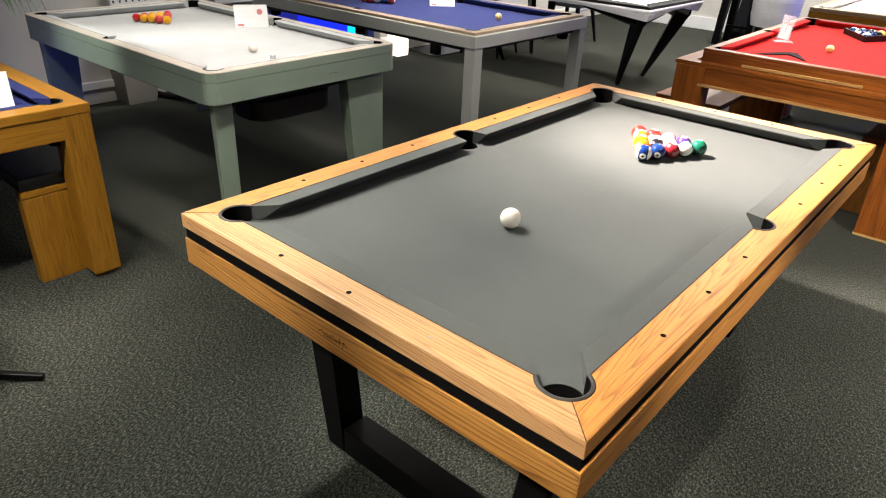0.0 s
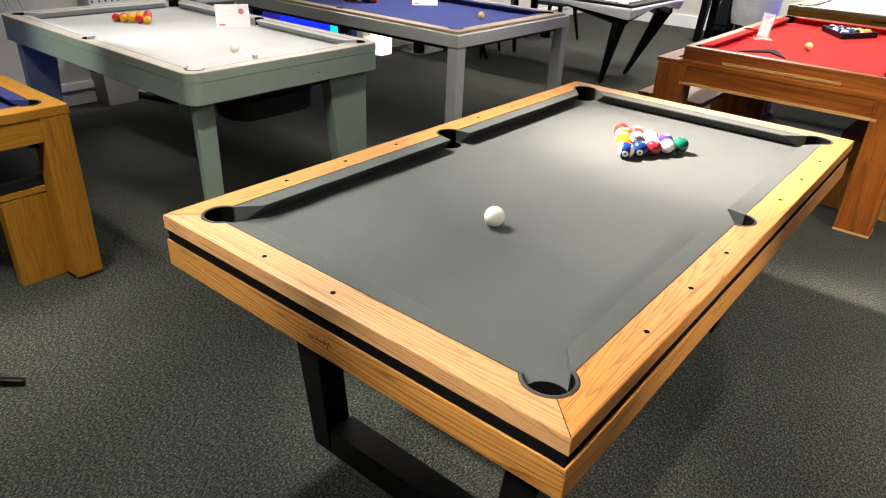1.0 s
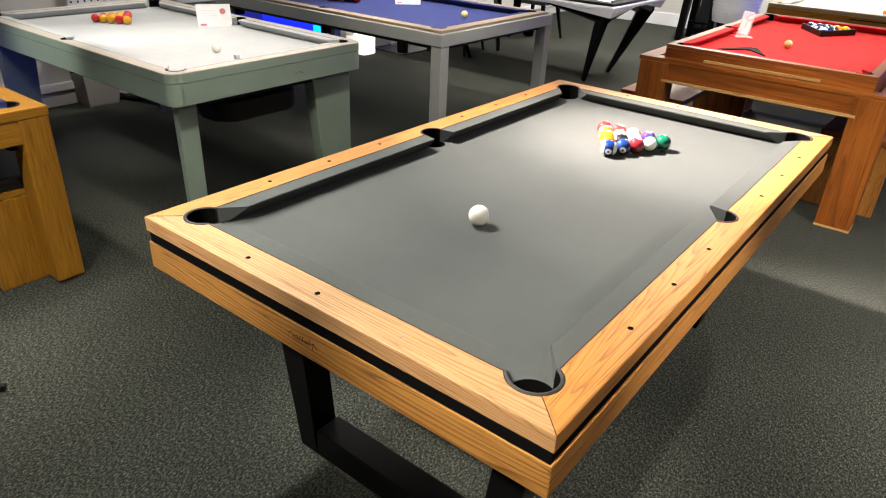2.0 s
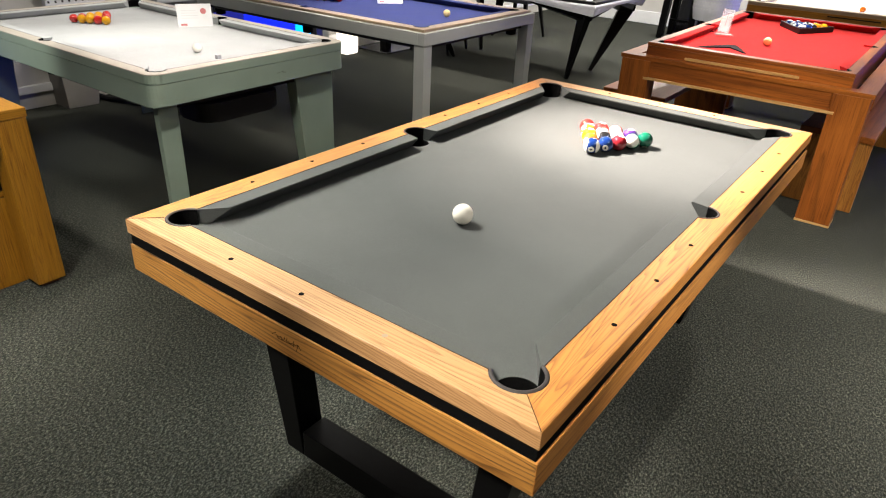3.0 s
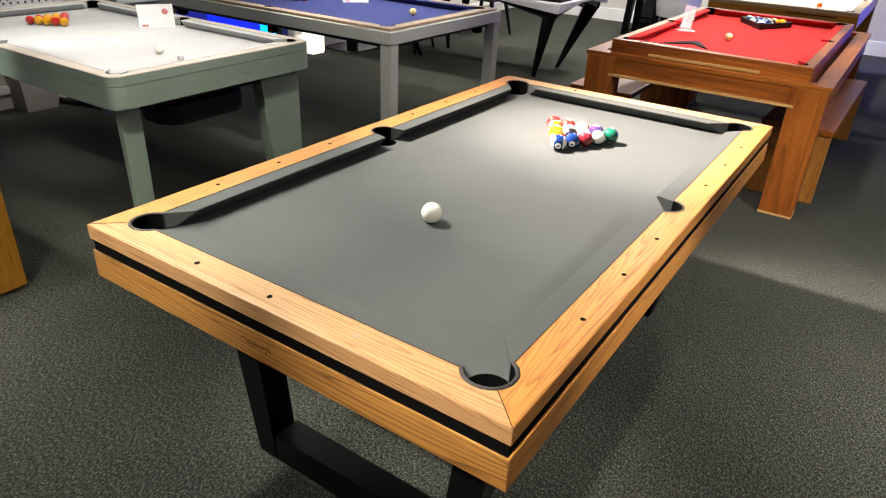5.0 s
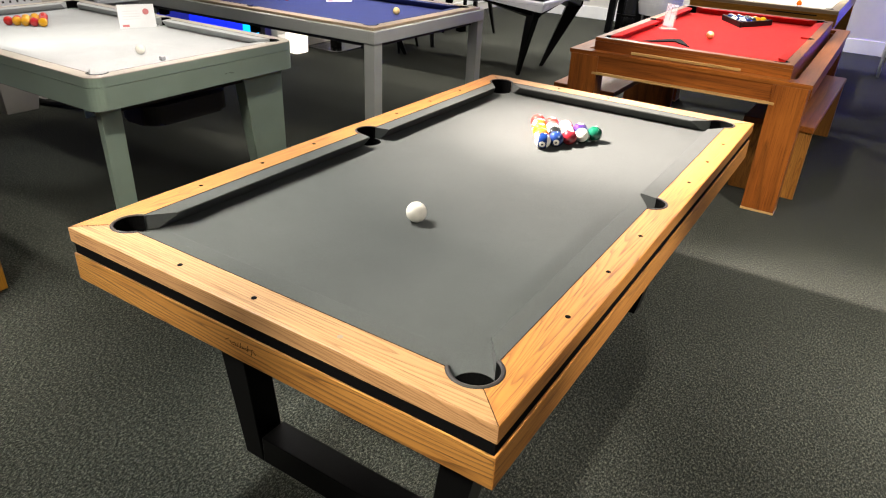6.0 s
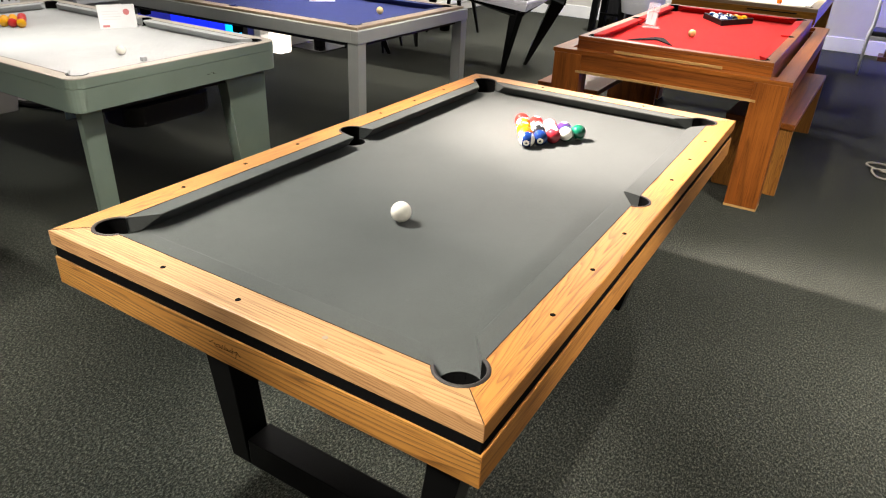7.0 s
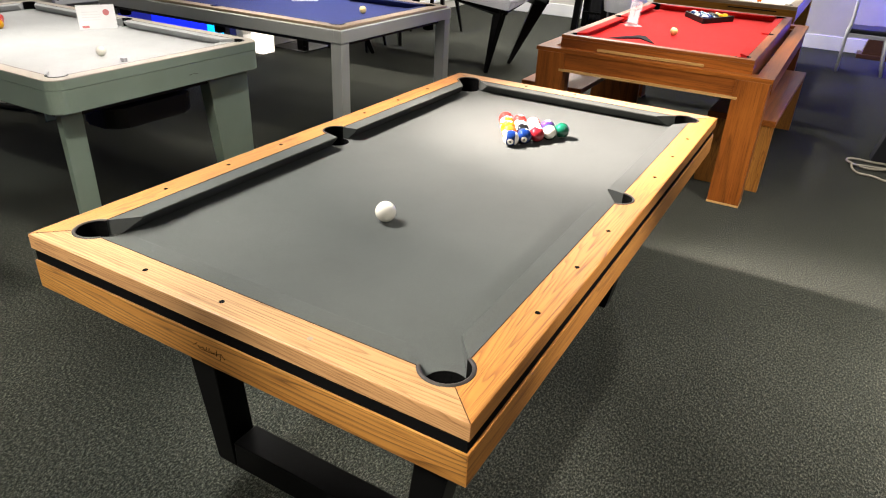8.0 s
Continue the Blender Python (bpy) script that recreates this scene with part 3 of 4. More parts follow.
YELLOW, BLUE, RED, PURPLE, ORANGE, GREEN, MAROON, BLACK = (0.58, 0.21, 0.004), (0.006, 0.022, 0.11), (0.5, 0.02, 0.015), (0.05, 0.015, 0.12), (0.62, 0.11, 0.006), (0.005, 0.09, 0.05), (0.22, 0.012, 0.018), (0.01, 0.01, 0.01)
CUE_WHITE = ball_material("cue_ball_white", (0.78, 0.74, 0.64), disc=False)
KINDS = {}
CREAM_BALL = ball_material("cream_ball", (0.78, 0.58, 0.25), disc=False)
for word, c in (("yellow", YELLOW), ("blue", BLUE), ("red", RED), ("purple", PURPLE), ("orange", ORANGE), ("green", GREEN), ("maroon", MAROON), ("black", BLACK)):
    KINDS[word] = ball_material(word + "_ball", c)
    KINDS[word + " striped"] = ball_material(word + "_striped_ball", c, True)
    KINDS["plain " + word] = ball_material("plain_" + word + "_ball", (0.68, 0.32, 0.006) if word == "yellow" else c, disc=False)
ball(pose(0.005, -0.436, BED + BALL), CUE_WHITE, "white cue ball on slate grey cloth", "balls on the oak table")
RACK = [["blue striped"], ["orange", "blue"], ["yellow", "black", "maroon"], ["orange striped", "red striped", "maroon striped", "green striped"], ["red", "red", "red striped", "purple", "green"]]
rng = random.Random(4)
TURN = {(0, 0): (90, 10, -69), (1, 1): (0, 10, -65), (2, 2): (40, 100, 30), (3, 3): (70, 0, 20), (4, 4): (0, -60, 120), (4, 2): (60, 0, 15), (3, 1): (75, 40, 20), (3, 2): (66, 0, 20)}
for i, row in enumerate(RACK):
    for j, word in enumerate(row):
        x = 0.012 + (j - i / 2) * 0.0575
        y = 0.336 + i * 0.0498
        turn = TURN.get((i, j), (rng.uniform(0, 180), rng.uniform(0, 180), rng.uniform(0, 180)))
        ball(pose(x, y, BED + BALL), KINDS[word], "glossy %s pool ball racked on slate grey cloth" % word, "balls on the oak table", turn=turn)


def card(m, w, h, label, lean=70, red=True, acrylic=False):
    """A leaning display card with a round badge and lines too small to read."""
    t = thing("price_card", m, label, "price card", "price cards")
    tilt = Matrix.Rotation(radians(lean), 4, "X")

    def flat(x0, x1, y0, y1, z0, z1):
        bm = box(x0, x1, y0, y1, z0, z1, 0)
        bm.transform(tilt)
        return bm

    part("sheet", flat(-w / 2, w / 2, 0, h, -0.001, 0.0005), PAPER, t)
    back = box(-w * 0.15, w * 0.15, 0, 0.002, 0, h * 0.8, 0)
    back.transform(Matrix.Translation((0, h * 0.5, 0)) @ Matrix.Rotation(radians(18), 4, "X"))
    part("strut", back, PAPER, t)
    if red:
        bm = lathe([(0.0, 0.0012), (h * 0.13, 0.0012), (h * 0.13, 0.0003)], 20, centre=(w * 0.26, h * 0.68))
        bm.transform(tilt)
        part("badge", bm, RED_INK, t, "red round badge")
        part("badge", flat(-w * 0.42, -w * 0.24, h * 0.06, h * 0.15, 0.0004, 0.001), RED_INK, t, "small red mark")
        for k in range(4):
            part("text_bar", flat(-w * 0.38, w * (0.1 if k else 0.05), h * (0.7 - 0.11 * k), h * (0.73 - 0.11 * k), 0.0004, 0.0009), GREY_INK, t)
    return t


# ---- the sage table ----


def sage_table():
    t = thing("pool_table", pose(-2.822, 0.378, 0, 0, 0, 90), "sage grey painted pool table with pale grey cloth", "pool table", "pool tables")
    hw, hl = 0.598, 1.02
    table_top(t, hw, hl, 0.062, 0.8, 0.757, (SAGE_TOP, SAGE_TOP), WHITE_CLOTH, BLACK_PLASTIC, d=0.088, r=0.047, sx=0.062, rs=0.04, rnd=0.06)
    # cabinet: rounded-corner band with a fine joint under the rails
    pts = []
    for k, (sx, sy) in enumerate(((1, -1), (1, 1), (-1, 1), (-1, -1))):
        a = -math.pi / 2 + k * math.pi / 2
        pts += arc_points((sx * (hw - 0.06), sy * (hl - 0.06)), 0.06, a, a + math.pi / 2, 6)
    part("cabinet", prism(pts, 0.655, 0.7545), SAGE, t)
    bm = bmesh.new()
    rows = [[bm.verts.new((x * k, y * k, z)) for x, y in pts] for k, z in ((1.001, 0.7568), (1.001, 0.7962), (0.985, 0.7962), (0.985, 0.7568))]
    for a, b in zip(rows, rows[1:] + rows[:1]):
        for i in range(len(pts)):
            j = (i + 1) % len(pts)
            bm.faces.new((a[i], a[j], b[j], b[i]))
    part("rail_band", bm, SAGE, t)
    part("underside", prism([(x * 0.9, y * 0.94) for x, y in pts], 0.62, 0.655), BLACK_PLASTIC, t)
    # tapered panel legs: wide across the end, narrow along the side
    for sx in (1, -1):
        for sy in (1, -1):
            wide = sx * sy < 0
            far_leg = sx < 0 and sy > 0
            x0, x1 = (0.262, 0.535) if wide else (0.455, 0.555)
            b0, b1 = (0.325, 0.535) if wide else (0.455, 0.555)
            y0, y1 = (hl - 0.13, hl - 0.05) if wide else (hl - 0.09, hl - 0.05)
            if far_leg:
                x0, x1, b0, b1 = 0.36, 0.556, 0.40, 0.556
            lo = [(sx * x, sy * y, 0) for x, y in ((b0, y0 + 0.02), (b1, y0 + 0.02), (b1, y1), (b0, y1))]
            hi = [(sx * x, sy * y, 0.64) for x, y in ((x0, y0), (x1, y0), (x1, y1), (x0, y1))]
            part("leg", hull(lo + hi, 0.004), SAGE, t)
    # ball return tray under the end
    ring = []
    for k, (sx, sy) in enumerate(((1, -1), (1, 1), (-1, 1), (-1, -1))):
        a = -math.pi / 2 + k * math.pi / 2
        ring += arc_points((-0.07 + sx * 0.165, -0.83 + sy * 0.06), 0.075, a, a + math.pi / 2, 6)
    tray_bm = prism(ring, 0.505, 0.60)
    soften(tray_bm, 0.018, [e for e in tray_bm.edges if all(v.co.z < 0.51 for v in e.verts)], 3)
    tray = part("tray", tray_bm, BLACK_PLASTIC, t, "black plastic ball tray")
    for x in (-0.2, 0.11):
        part("tray_hanger", box(x - 0.02, x + 0.02, -0.86, -0.80, 0.60, 0.622, 0), BLACK_PLASTIC, tray)
    for x0, x1, z in ((0.10, 0.118, 0.701), (0.127, 0.142, 0.704), (0.138, 0.156, 0.699)):
        part("mark", box(x0, x1, -hl - 0.0012, -hl + 0.002, z, z + 0.0016, 0), INK, t, "small dark mark")
    return t


sage_table()
ball(pose(-2.24, 0.325, 0.758 + 0.024), CUE_WHITE, "white cue ball on pale grey cloth", "balls on the sage table", 0.024)
for i in range(5):
    for j in range(i + 1):
        word = "red" if (i + 2 * j) % 3 == 0 else "yellow"
        if j == 0:
            word = ["yellow", "red", "yellow", "yellow", "red"][i]
        ball(pose(-3.24 - 0.045 * i, 0.395 + (j - i / 2) * 0.052, 0.758 + 0.0254), KINDS["plain " + ("orange" if word == "yellow" else "red")] if (i + j) % 3 == 0 and word == "red" else KINDS["plain " + word], "glossy %s pool ball racked on pale grey cloth" % word, "balls on the sage table", 0.0254)
card(pose(-2.86, 0.755, 0.758, 0, 0, 62), 0.205, 0.135, "white price card with a red badge on pale grey cloth", 74)
single("chalk_cube", box(-1.905, -1.883, 0.19, 0.212, 0.8, 0.819, 0.002), CHALK_BLUE, "grey cube of cue chalk on the rail", "chalk")

# ---- the silver table ----


def silver_table():
    t = thing("pool_table", pose(-2.78, 2.16, 0, 0, 0, 90), "silver steel pool dining table with navy cloth and pale oak rails", "pool table", "pool tables")
    hw, hl = 0.665, 1.13
    f = 0.055
    for s in (1, -1):
        y0, y1 = sorted((s * hl, s * (hl - f)))
        part("frame_end", box(-hw, hw, y0, y1, 0.722, 0.797, 0.003), SILVER, t)
        x0, x1 = sorted((s * hw, s * (hw - f)))
        part("frame_side", box(x0, x1, -hl + f, hl - f, 0.722, 0.797, 0.003), SILVER, t)
        for k in (1, -1):
            xa, xb = sorted((s * (hw - 0.004), s * (hw - 0.084)))
            ya, yb = sorted((k * (hl - 0.004), k * (hl - 0.084)))
            part("leg", box(xa, xb, ya, yb, 0, 0.721, 0.004), SILVER, t)
    table_top(t, hw - 0.025, hl - 0.025, 0.075, 0.815, 0.799, (PALE[0], PALE[1]), BLUE_CLOTH, BLACK_PLASTIC, d=0.098, r=0.052, sx=0.08, rs=0.047)
    part("underside", box(-hw + 0.06, hw - 0.06, -hl + 0.06, hl - 0.06, 0.69, 0.74, 0), BLACK_PLASTIC, t)
    return t


silver_table()
ball(pose(-2.05, 2.26, 0.773 + 0.0254), CREAM_BALL, "cream cue ball on navy cloth", "balls on the silver table", 0.0254)
for i in range(5):
    for j in range(i + 1):
        word = ["red", "red striped", "orange", "blue", "red"][(i * 3 + j * 2) % 5]
        ball(pose(-3.02 - 0.0498 * i, 2.16 + (j - i / 2) * 0.0575, 0.773 + BALL), KINDS[word], "glossy %s pool ball racked on navy cloth" % word, "balls on the silver table", turn=(i * 50, j * 70, 20))
card(pose(-2.72, 2.42, 0.773, 0, 0, 50), 0.2, 0.13, "white price card with a red badge on navy cloth", 74)

# ---- the honey oak table ----


def honey_table():
    t = thing("pool_table", pose(-2.94, -1.30, 0, 0, 0, 90), "honey oak pool dining table with navy cloth", "pool table", "pool tables")
    hw, hl = 0.578, 1.10
    table_top(t, hw, hl, 0.085, 0.76, 0.725, (HONEY[0], HONEY[1]), BLUE_CLOTH, BLACK_PLASTIC, d=0.107, r=0.05, sx=0.09, rs=0.047)
    for s in (1, -1):
        y0, y1 = sorted((s * (hl - 0.006), s * (hl - 0.03)))
        part("apron", box(-hw + 0.115, hw - 0.115, y0, y1, 0.628, 0.7245, 0.002), HONEY[0], t)
        x0, x1 = sorted((s * (hw - 0.006), s * (hw - 0.03)))
        part("apron", box(x0, x1, -hl + 0.115, hl - 0.115, 0.628, 0.7245, 0.002), HONEY[1], t)
        for k in (1, -1):
            xa, xb = sorted((s * (hw - 0.003), s * (hw - 0.115)))
            ya, yb = sorted((k * (hl - 0.003), k * (hl - 0.115)))
            leg = part("leg", box(xa, xb, ya, yb, 0.018, 0.7245, 0.004), HONEY[2], t)
            part("foot_pad", box(xa + 0.02, xb - 0.02, ya + 0.02, yb - 0.02, 0, 0.018, 0.002), FELT, leg)
    part("underside", box(-hw + 0.05, hw - 0.05, -hl + 0.05, hl - 0.05, 0.64, 0.7, 0), BLACK_PLASTIC, t)
    return t


honey_table()
card(pose(-2.131, -1.0, 0.718, 0, 0, 75), 0.2, 0.14, "white price card with a red badge on navy cloth", 76)


def bench(m, length, width, height, woods, seat_mat, label, panel=0.045, top=0.035, inset=0.0):
    """A slab-sided bench along y, its origin on the floor at its middle."""
    t = thing("bench", m, label, "bench", "benches")
    part("seat", box(-width / 2, width / 2, -length / 2 - inset, length / 2 + inset, height - top, height, 0.004), seat_mat, t)
    for s in (1, -1):
        y0, y1 = sorted((s * length / 2, s * (length / 2 - panel)))
        part("leg_panel", box(-width / 2 + 0.004, width / 2 - 0.004, y0, y1, 0, height - top - 0.001, 0.003), woods[2], t)
    part("stretcher", box(-0.02, 0.02, -length / 2 + panel, length / 2 - panel, height - top - 0.09, height - top - 0.001, 0.002), woods[1], t)
    return t


def honey_bench():
    t = thing("bench", pose(-2.86, -0.86, 0, 0, 0, 90), "honey oak bench with a black padded seat under the table", "bench", "benches")
    for s in (1, -1):
        y0, y1 = sorted((s * 0.90, s * 0.84))
        part("leg_panel", box(-0.15, 0.15, y0, y1, 0, 0.385, 0.003), HONEY[2], t)
        part("cap", box(-0.15, 0.15, y0, y1, 0.388, 0.415, 0.003), HONEY[0], t)
    part("seat", box(-0.152, 0.152, -0.902, 0.902, 0.4165, 0.47, 0.018), BLACK_LEATHER, t, "black padded seat")
    return t


honey_bench()

# ---- the walnut table ----


def walnut_table():
    t = thing("pool_table", pose(0, 3.33, 0), "walnut pool dining table with a raised red cloth top", "pool table", "pool tables")
    hw, hl = 0.682, 1.13
    for s in (1, -1):
        # frame boards round the opening, mitred
        b = 0.09
        pts = [(-hw, s * hl), (hw, s * hl), (hw - b, s * (hl - b)), (-hw + b, s * (hl - b))]
        part("frame_board", prism(pts if s > 0 else pts[::-1], 0.722, 0.745), WALNUT[0], t)
        pts = [(s * hw, -hl), (s * hw, hl), (s * (hw - b), hl - b), (s * (hw - b), -hl + b)]
        part("frame_board", prism(pts[::-1] if s > 0 else pts, 0.722, 0.745), WALNUT[1], t)
        y0, y1 = sorted((s * (hl - 0.004), s * (hl - 0.03)))
        apron = part("apron", box(-hw + 0.16, hw - 0.16, y0, y1, 0.628, 0.7215, 0.002), WALNUT[0], t)
        part("edge_strip", box(-hw + 0.16, hw - 0.16, y0 - 0.010, y1 + 0.010, 0.613, 0.6275, 0.001), PALE_TIMBER, apron, "pale timber edge strip")
        x0, x1 = sorted((s * (hw - 0.008), s * (hw - 0.03)))
        part("apron", box(x0, x1, -hl + 0.16, hl - 0.16, 0.628, 0.7215, 0.002), WALNUT[1], t)
        for k in (1, -1):
            xa, xb = sorted((s * (hw - 0.012), s * (hw - 0.188)))
            ya, yb = sorted((k * (hl + 0.004), k * (hl - 0.13)))
            leg = part("leg", box(xa, xb, ya, yb, 0.012, 0.7215, 0.003), WALNUT[2], t)
            part("foot_pad", box(xa - 0.002, xb + 0.002, ya - 0.002, yb + 0.002, 0, 0.012, 0.001), PALE_TIMBER, leg, "pale timber foot strip")
    return t


walnut_table()


def red_slab():
    t = thing("play_deck", pose(0.005, 3.262, 0), "walnut pool table top with red cloth standing in the walnut frame", "pool table top")
    hw, hl = 0.556, 1.0
    table_top(t, hw, hl, 0.052, 0.82, 0.80, (WALNUT[0], WALNUT[1]), RED_CLOTH, BLACK_PLASTIC, d=0.078, r=0.047, sx=0.058, rs=0.042)
    for s in (1, -1):
        y0, y1 = sorted((s * hl, s * (hl - 0.03)))
        part("side_board", box(-hw, hw, y0, y1, 0.68, 0.799, 0.002), WALNUT[0], t)
        x0, x1 = sorted((s * hw, s * (hw - 0.03)))
        part("side_board", box(x0, x1, -hl + 0.03, hl - 0.03, 0.68, 0.799, 0.002), WALNUT[1], t)
        part("grip_strip", box(-0.32, 0.30, s * hl - 0.016, s * hl + 0.016, 0.750, 0.764, 0.002), PALE_TIMBER, t, "pale timber strip")
    part("underside", box(-hw + 0.03, hw - 0.03, -hl + 0.03, hl - 0.03, 0.66, 0.75, 0), BLACK_PLASTIC, t)
    return t


red_slab()
RBED = 0.778
ball(pose(-0.045, 3.0, RBED + 0.0254), CREAM_BALL, "cream cue ball on red cloth", "balls on the walnut table", 0.0254)


def ball_rack(x, y, z, turn):
    t = thing("ball_triangle", pose(x, y, z, 0, 0, turn), "black plastic triangle full of pool balls on red cloth", "ball triangle")
    a = 0.205
    c = [(a * math.cos(radians(90 + 120 * k)), a * math.sin(radians(90 + 120 * k))) for k in range(3)]
    for k in range(3):
        p, q = c[k], c[(k + 1) % 3]
        part("side", bar((*p, 0.02), (*q, 0.02), 0.04, 0.04, 0.01, 0.01, 0.002, side=(0, 0, 1)), BLACK_PLASTIC, t)
    m = pose(x, y, z, 0, 0, turn)
    for i in range(5):
        for j in range(i + 1):
            word = ["blue striped", "yellow", "blue", "plain yellow", "black"][(2 * i + 3 * j) % 5]
            p = m @ Vector(((j - i / 2) * 0.0575, 0.13 - i * 0.0498, 0.0286))
            ball(Matrix.Translation(p), KINDS[word], "glossy %s pool ball in a black triangle on red cloth" % word, "balls on the walnut table", turn=(i * 40, j * 90, 0))


ball_rack(0.003, 3.87, RBED, 183)


def acrylic_card():
    t = thing("price_card", pose(-0.385, 3.20, RBED, 0, 0, 28), "clear acrylic price holder with a white slip on red cloth", "price card", "price cards")
    tilt = Matrix.Rotation(radians(76), 4, "X") @ Matrix.Rotation(radians(-9), 4, "Z")
    for name, spec, material, label in (
            ("sheet", (-0.040, 0.040, 0.0, 0.165, 0.0, 0.003), ACRYLIC, "clear acrylic sheet"),
            ("slip", (-0.034, 0.030, 0.015, 0.105, 0.0032, 0.0040), ACRYLIC_SLIP, "thin white paper slip"),
            ("text_bar", (-0.003, 0.001, 0.055, 0.140, 0.0042, 0.0048), RED_INK, "red mark")):
        bm = box(*spec, 0)
        bm.transform(tilt)
        part(name, bm, material, t, label)
    part("foot", box(-0.055, 0.06, -0.055, 0.01, 0.0, 0.003, 0.001), ACRYLIC_SLIP, t, "clear acrylic foot")
    return t


acrylic_card()
bench(pose(0.557, 3.335, 0, 0, 0, -1.2), 1.62, 0.385, 0.45, OAK, WALNUT[1], "walnut topped bench with golden oak end panels", inset=0.01)
bench(pose(-0.685, 3.345, 0), 1.62, 0.43, 0.44, WALNUT, WALNUT[1], "walnut bench pushed under the red cloth table", inset=0.01)


# ---- far things ----


def pale_table():
    t = thing("pool_table", pose(-0.065, 5.98, 0), "pale oak pool dining table with cream cloth", "pool table", "pool tables")
    hw, hl = 0.605, 1.09
    table_top(t, hw, hl, 0.07, 0.83, 0.80, (PALE[0], PALE[1]), CREAM_CLOTH, BLACK_PLASTIC, d=0.095, r=0.05, sx=0.075, rs=0.045)
    for s in (1, -1):
        y0, y1 = sorted((s * hl, s * (hl - 0.03)))
        side = part("side_board", box(-hw, hw, y0, y1, 0.70, 0.799, 0.003), HONEY[0], t)
        ys = s * hl
        part("slot", box(0.05, 0.45, ys - 0.002, ys + 0.002, 0.772, 0.782, 0), BLACK_PLASTIC, side, "dark slot")
        x0, x1 = sorted((s * hw, s * (hw - 0.03)))
        part("side_board", box(x0, x1, -hl + 0.03, hl - 0.03, 0.70, 0.799, 0.003), HONEY[1], t)
        for k in (1, -1):
            xa, xb = sorted((s * (hw - 0.004), s * (hw - 0.12)))
            ya, yb = sorted((k * (hl - 0.004), k * (hl - 0.12)))
            part("leg", box(xa, xb, ya, yb, 0, 0.699, 0.004), HONEY[2], t)
    return t


pale_table()
ball(pose(0.18, 5.35, 0.788 + 0.0254), KINDS["plain orange"], "orange pool ball on cream cloth", "balls on the pale table", 0.0254)


def cast(points):
    """The smallest closed body round a few corners."""
    bm = bmesh.new()
    for p in points:
        bm.verts.new(p)
    bmesh.ops.convex_hull(bm, input=bm.verts[:])
    soften(bm, 0.002)
    return bm


def prism_ring(hw, hl):
    """A shallow band that leans out, then in, under the rails."""
    bm = bmesh.new()
    rings = []
    for k, z in ((1.0, 0.751), (1.01, 0.737), (1.0, 0.712)):
        x, y = hw * k, hl - hw + hw * k
        rings.append([bm.verts.new(p) for p in ((-x, -y, z), (x, -y, z), (x, y, z), (-x, y, z))])
    for a, b in zip(rings, rings[1:]):
        for i in range(4):
            bm.faces.new((a[i], a[(i + 1) % 4], b[(i + 1) % 4], b[i]))
    bm.faces.new(rings[0])
    bm.faces.new(rings[-1])
    soften(bm, 0.004)
    return bm


def faceted_table():
    """White table with a black bed, chamfered underneath, on splayed black legs."""
    t = thing("pool_table", pose(-2.71, 4.515, 0, 0, 0, 90), "white pool table with black cloth and splayed black legs", "pool table", "pool tables")
    hw, hl = 0.585, 1.03
    table_top(t, hw, hl, 0.075, 0.775, 0.752, (BLACK_PLASTIC, BLACK_PLASTIC), BLACK_CLOTH, BLACK_PLASTIC, d=0.098, r=0.05, sx=0.08, rs=0.045)
    part("body", prism_ring(hw, hl), WHITE_GLOSS, t)
    for sx in (1, -1):
        for sy in (1, -1):
            facet = [(sx * hw, sy * hl, 0.711), (sx * (hw - 0.46), sy * hl, 0.711), (sx * hw, sy * (hl - 0.62), 0.711), (sx * (hw - 0.30), sy * (hl - 0.40), 0.711), (sx * (hw - 0.02), sy * (hl - 0.02), 0.652), (sx * (hw - 0.05), sy * (hl - 0.02), 0.652), (sx * (hw - 0.02), sy * (hl - 0.05), 0.652)]
            part("corner_facet", cast(facet), WHITE_GLOSS, t)
            brace = [(sx * (hw - 0.05), sy * (hl - 0.06), 0.709), (sx * (hw - 0.56), sy * (hl - 0.03), 0.709), (sx * (hw - 0.03), sy * (hl - 0.72), 0.709), (sx * (hw - 0.46), sy * (hl - 0.05), 0.680), (sx * (hw - 0.05), sy * (hl - 0.60), 0.680), (sx * 0.515, sy * 0.955, 0.60), (sx * 0.45, sy * 0.84, 0.58)]
            part("brace", cast(brace), BLACK_STEEL, t, "black brace flaring into the leg")
            top = (sx * 0.49, sy * 0.90, 0.665)
            foot = (sx * 0.262, sy * 0.68, 0)
            part("leg", bar(foot, top, 0.035, 0.15, 0.03, 0.06, 0.004, side=(0.6, 0.8 * sy * sx, 0)), BLACK_STEEL, t)
    return t


faceted_table()


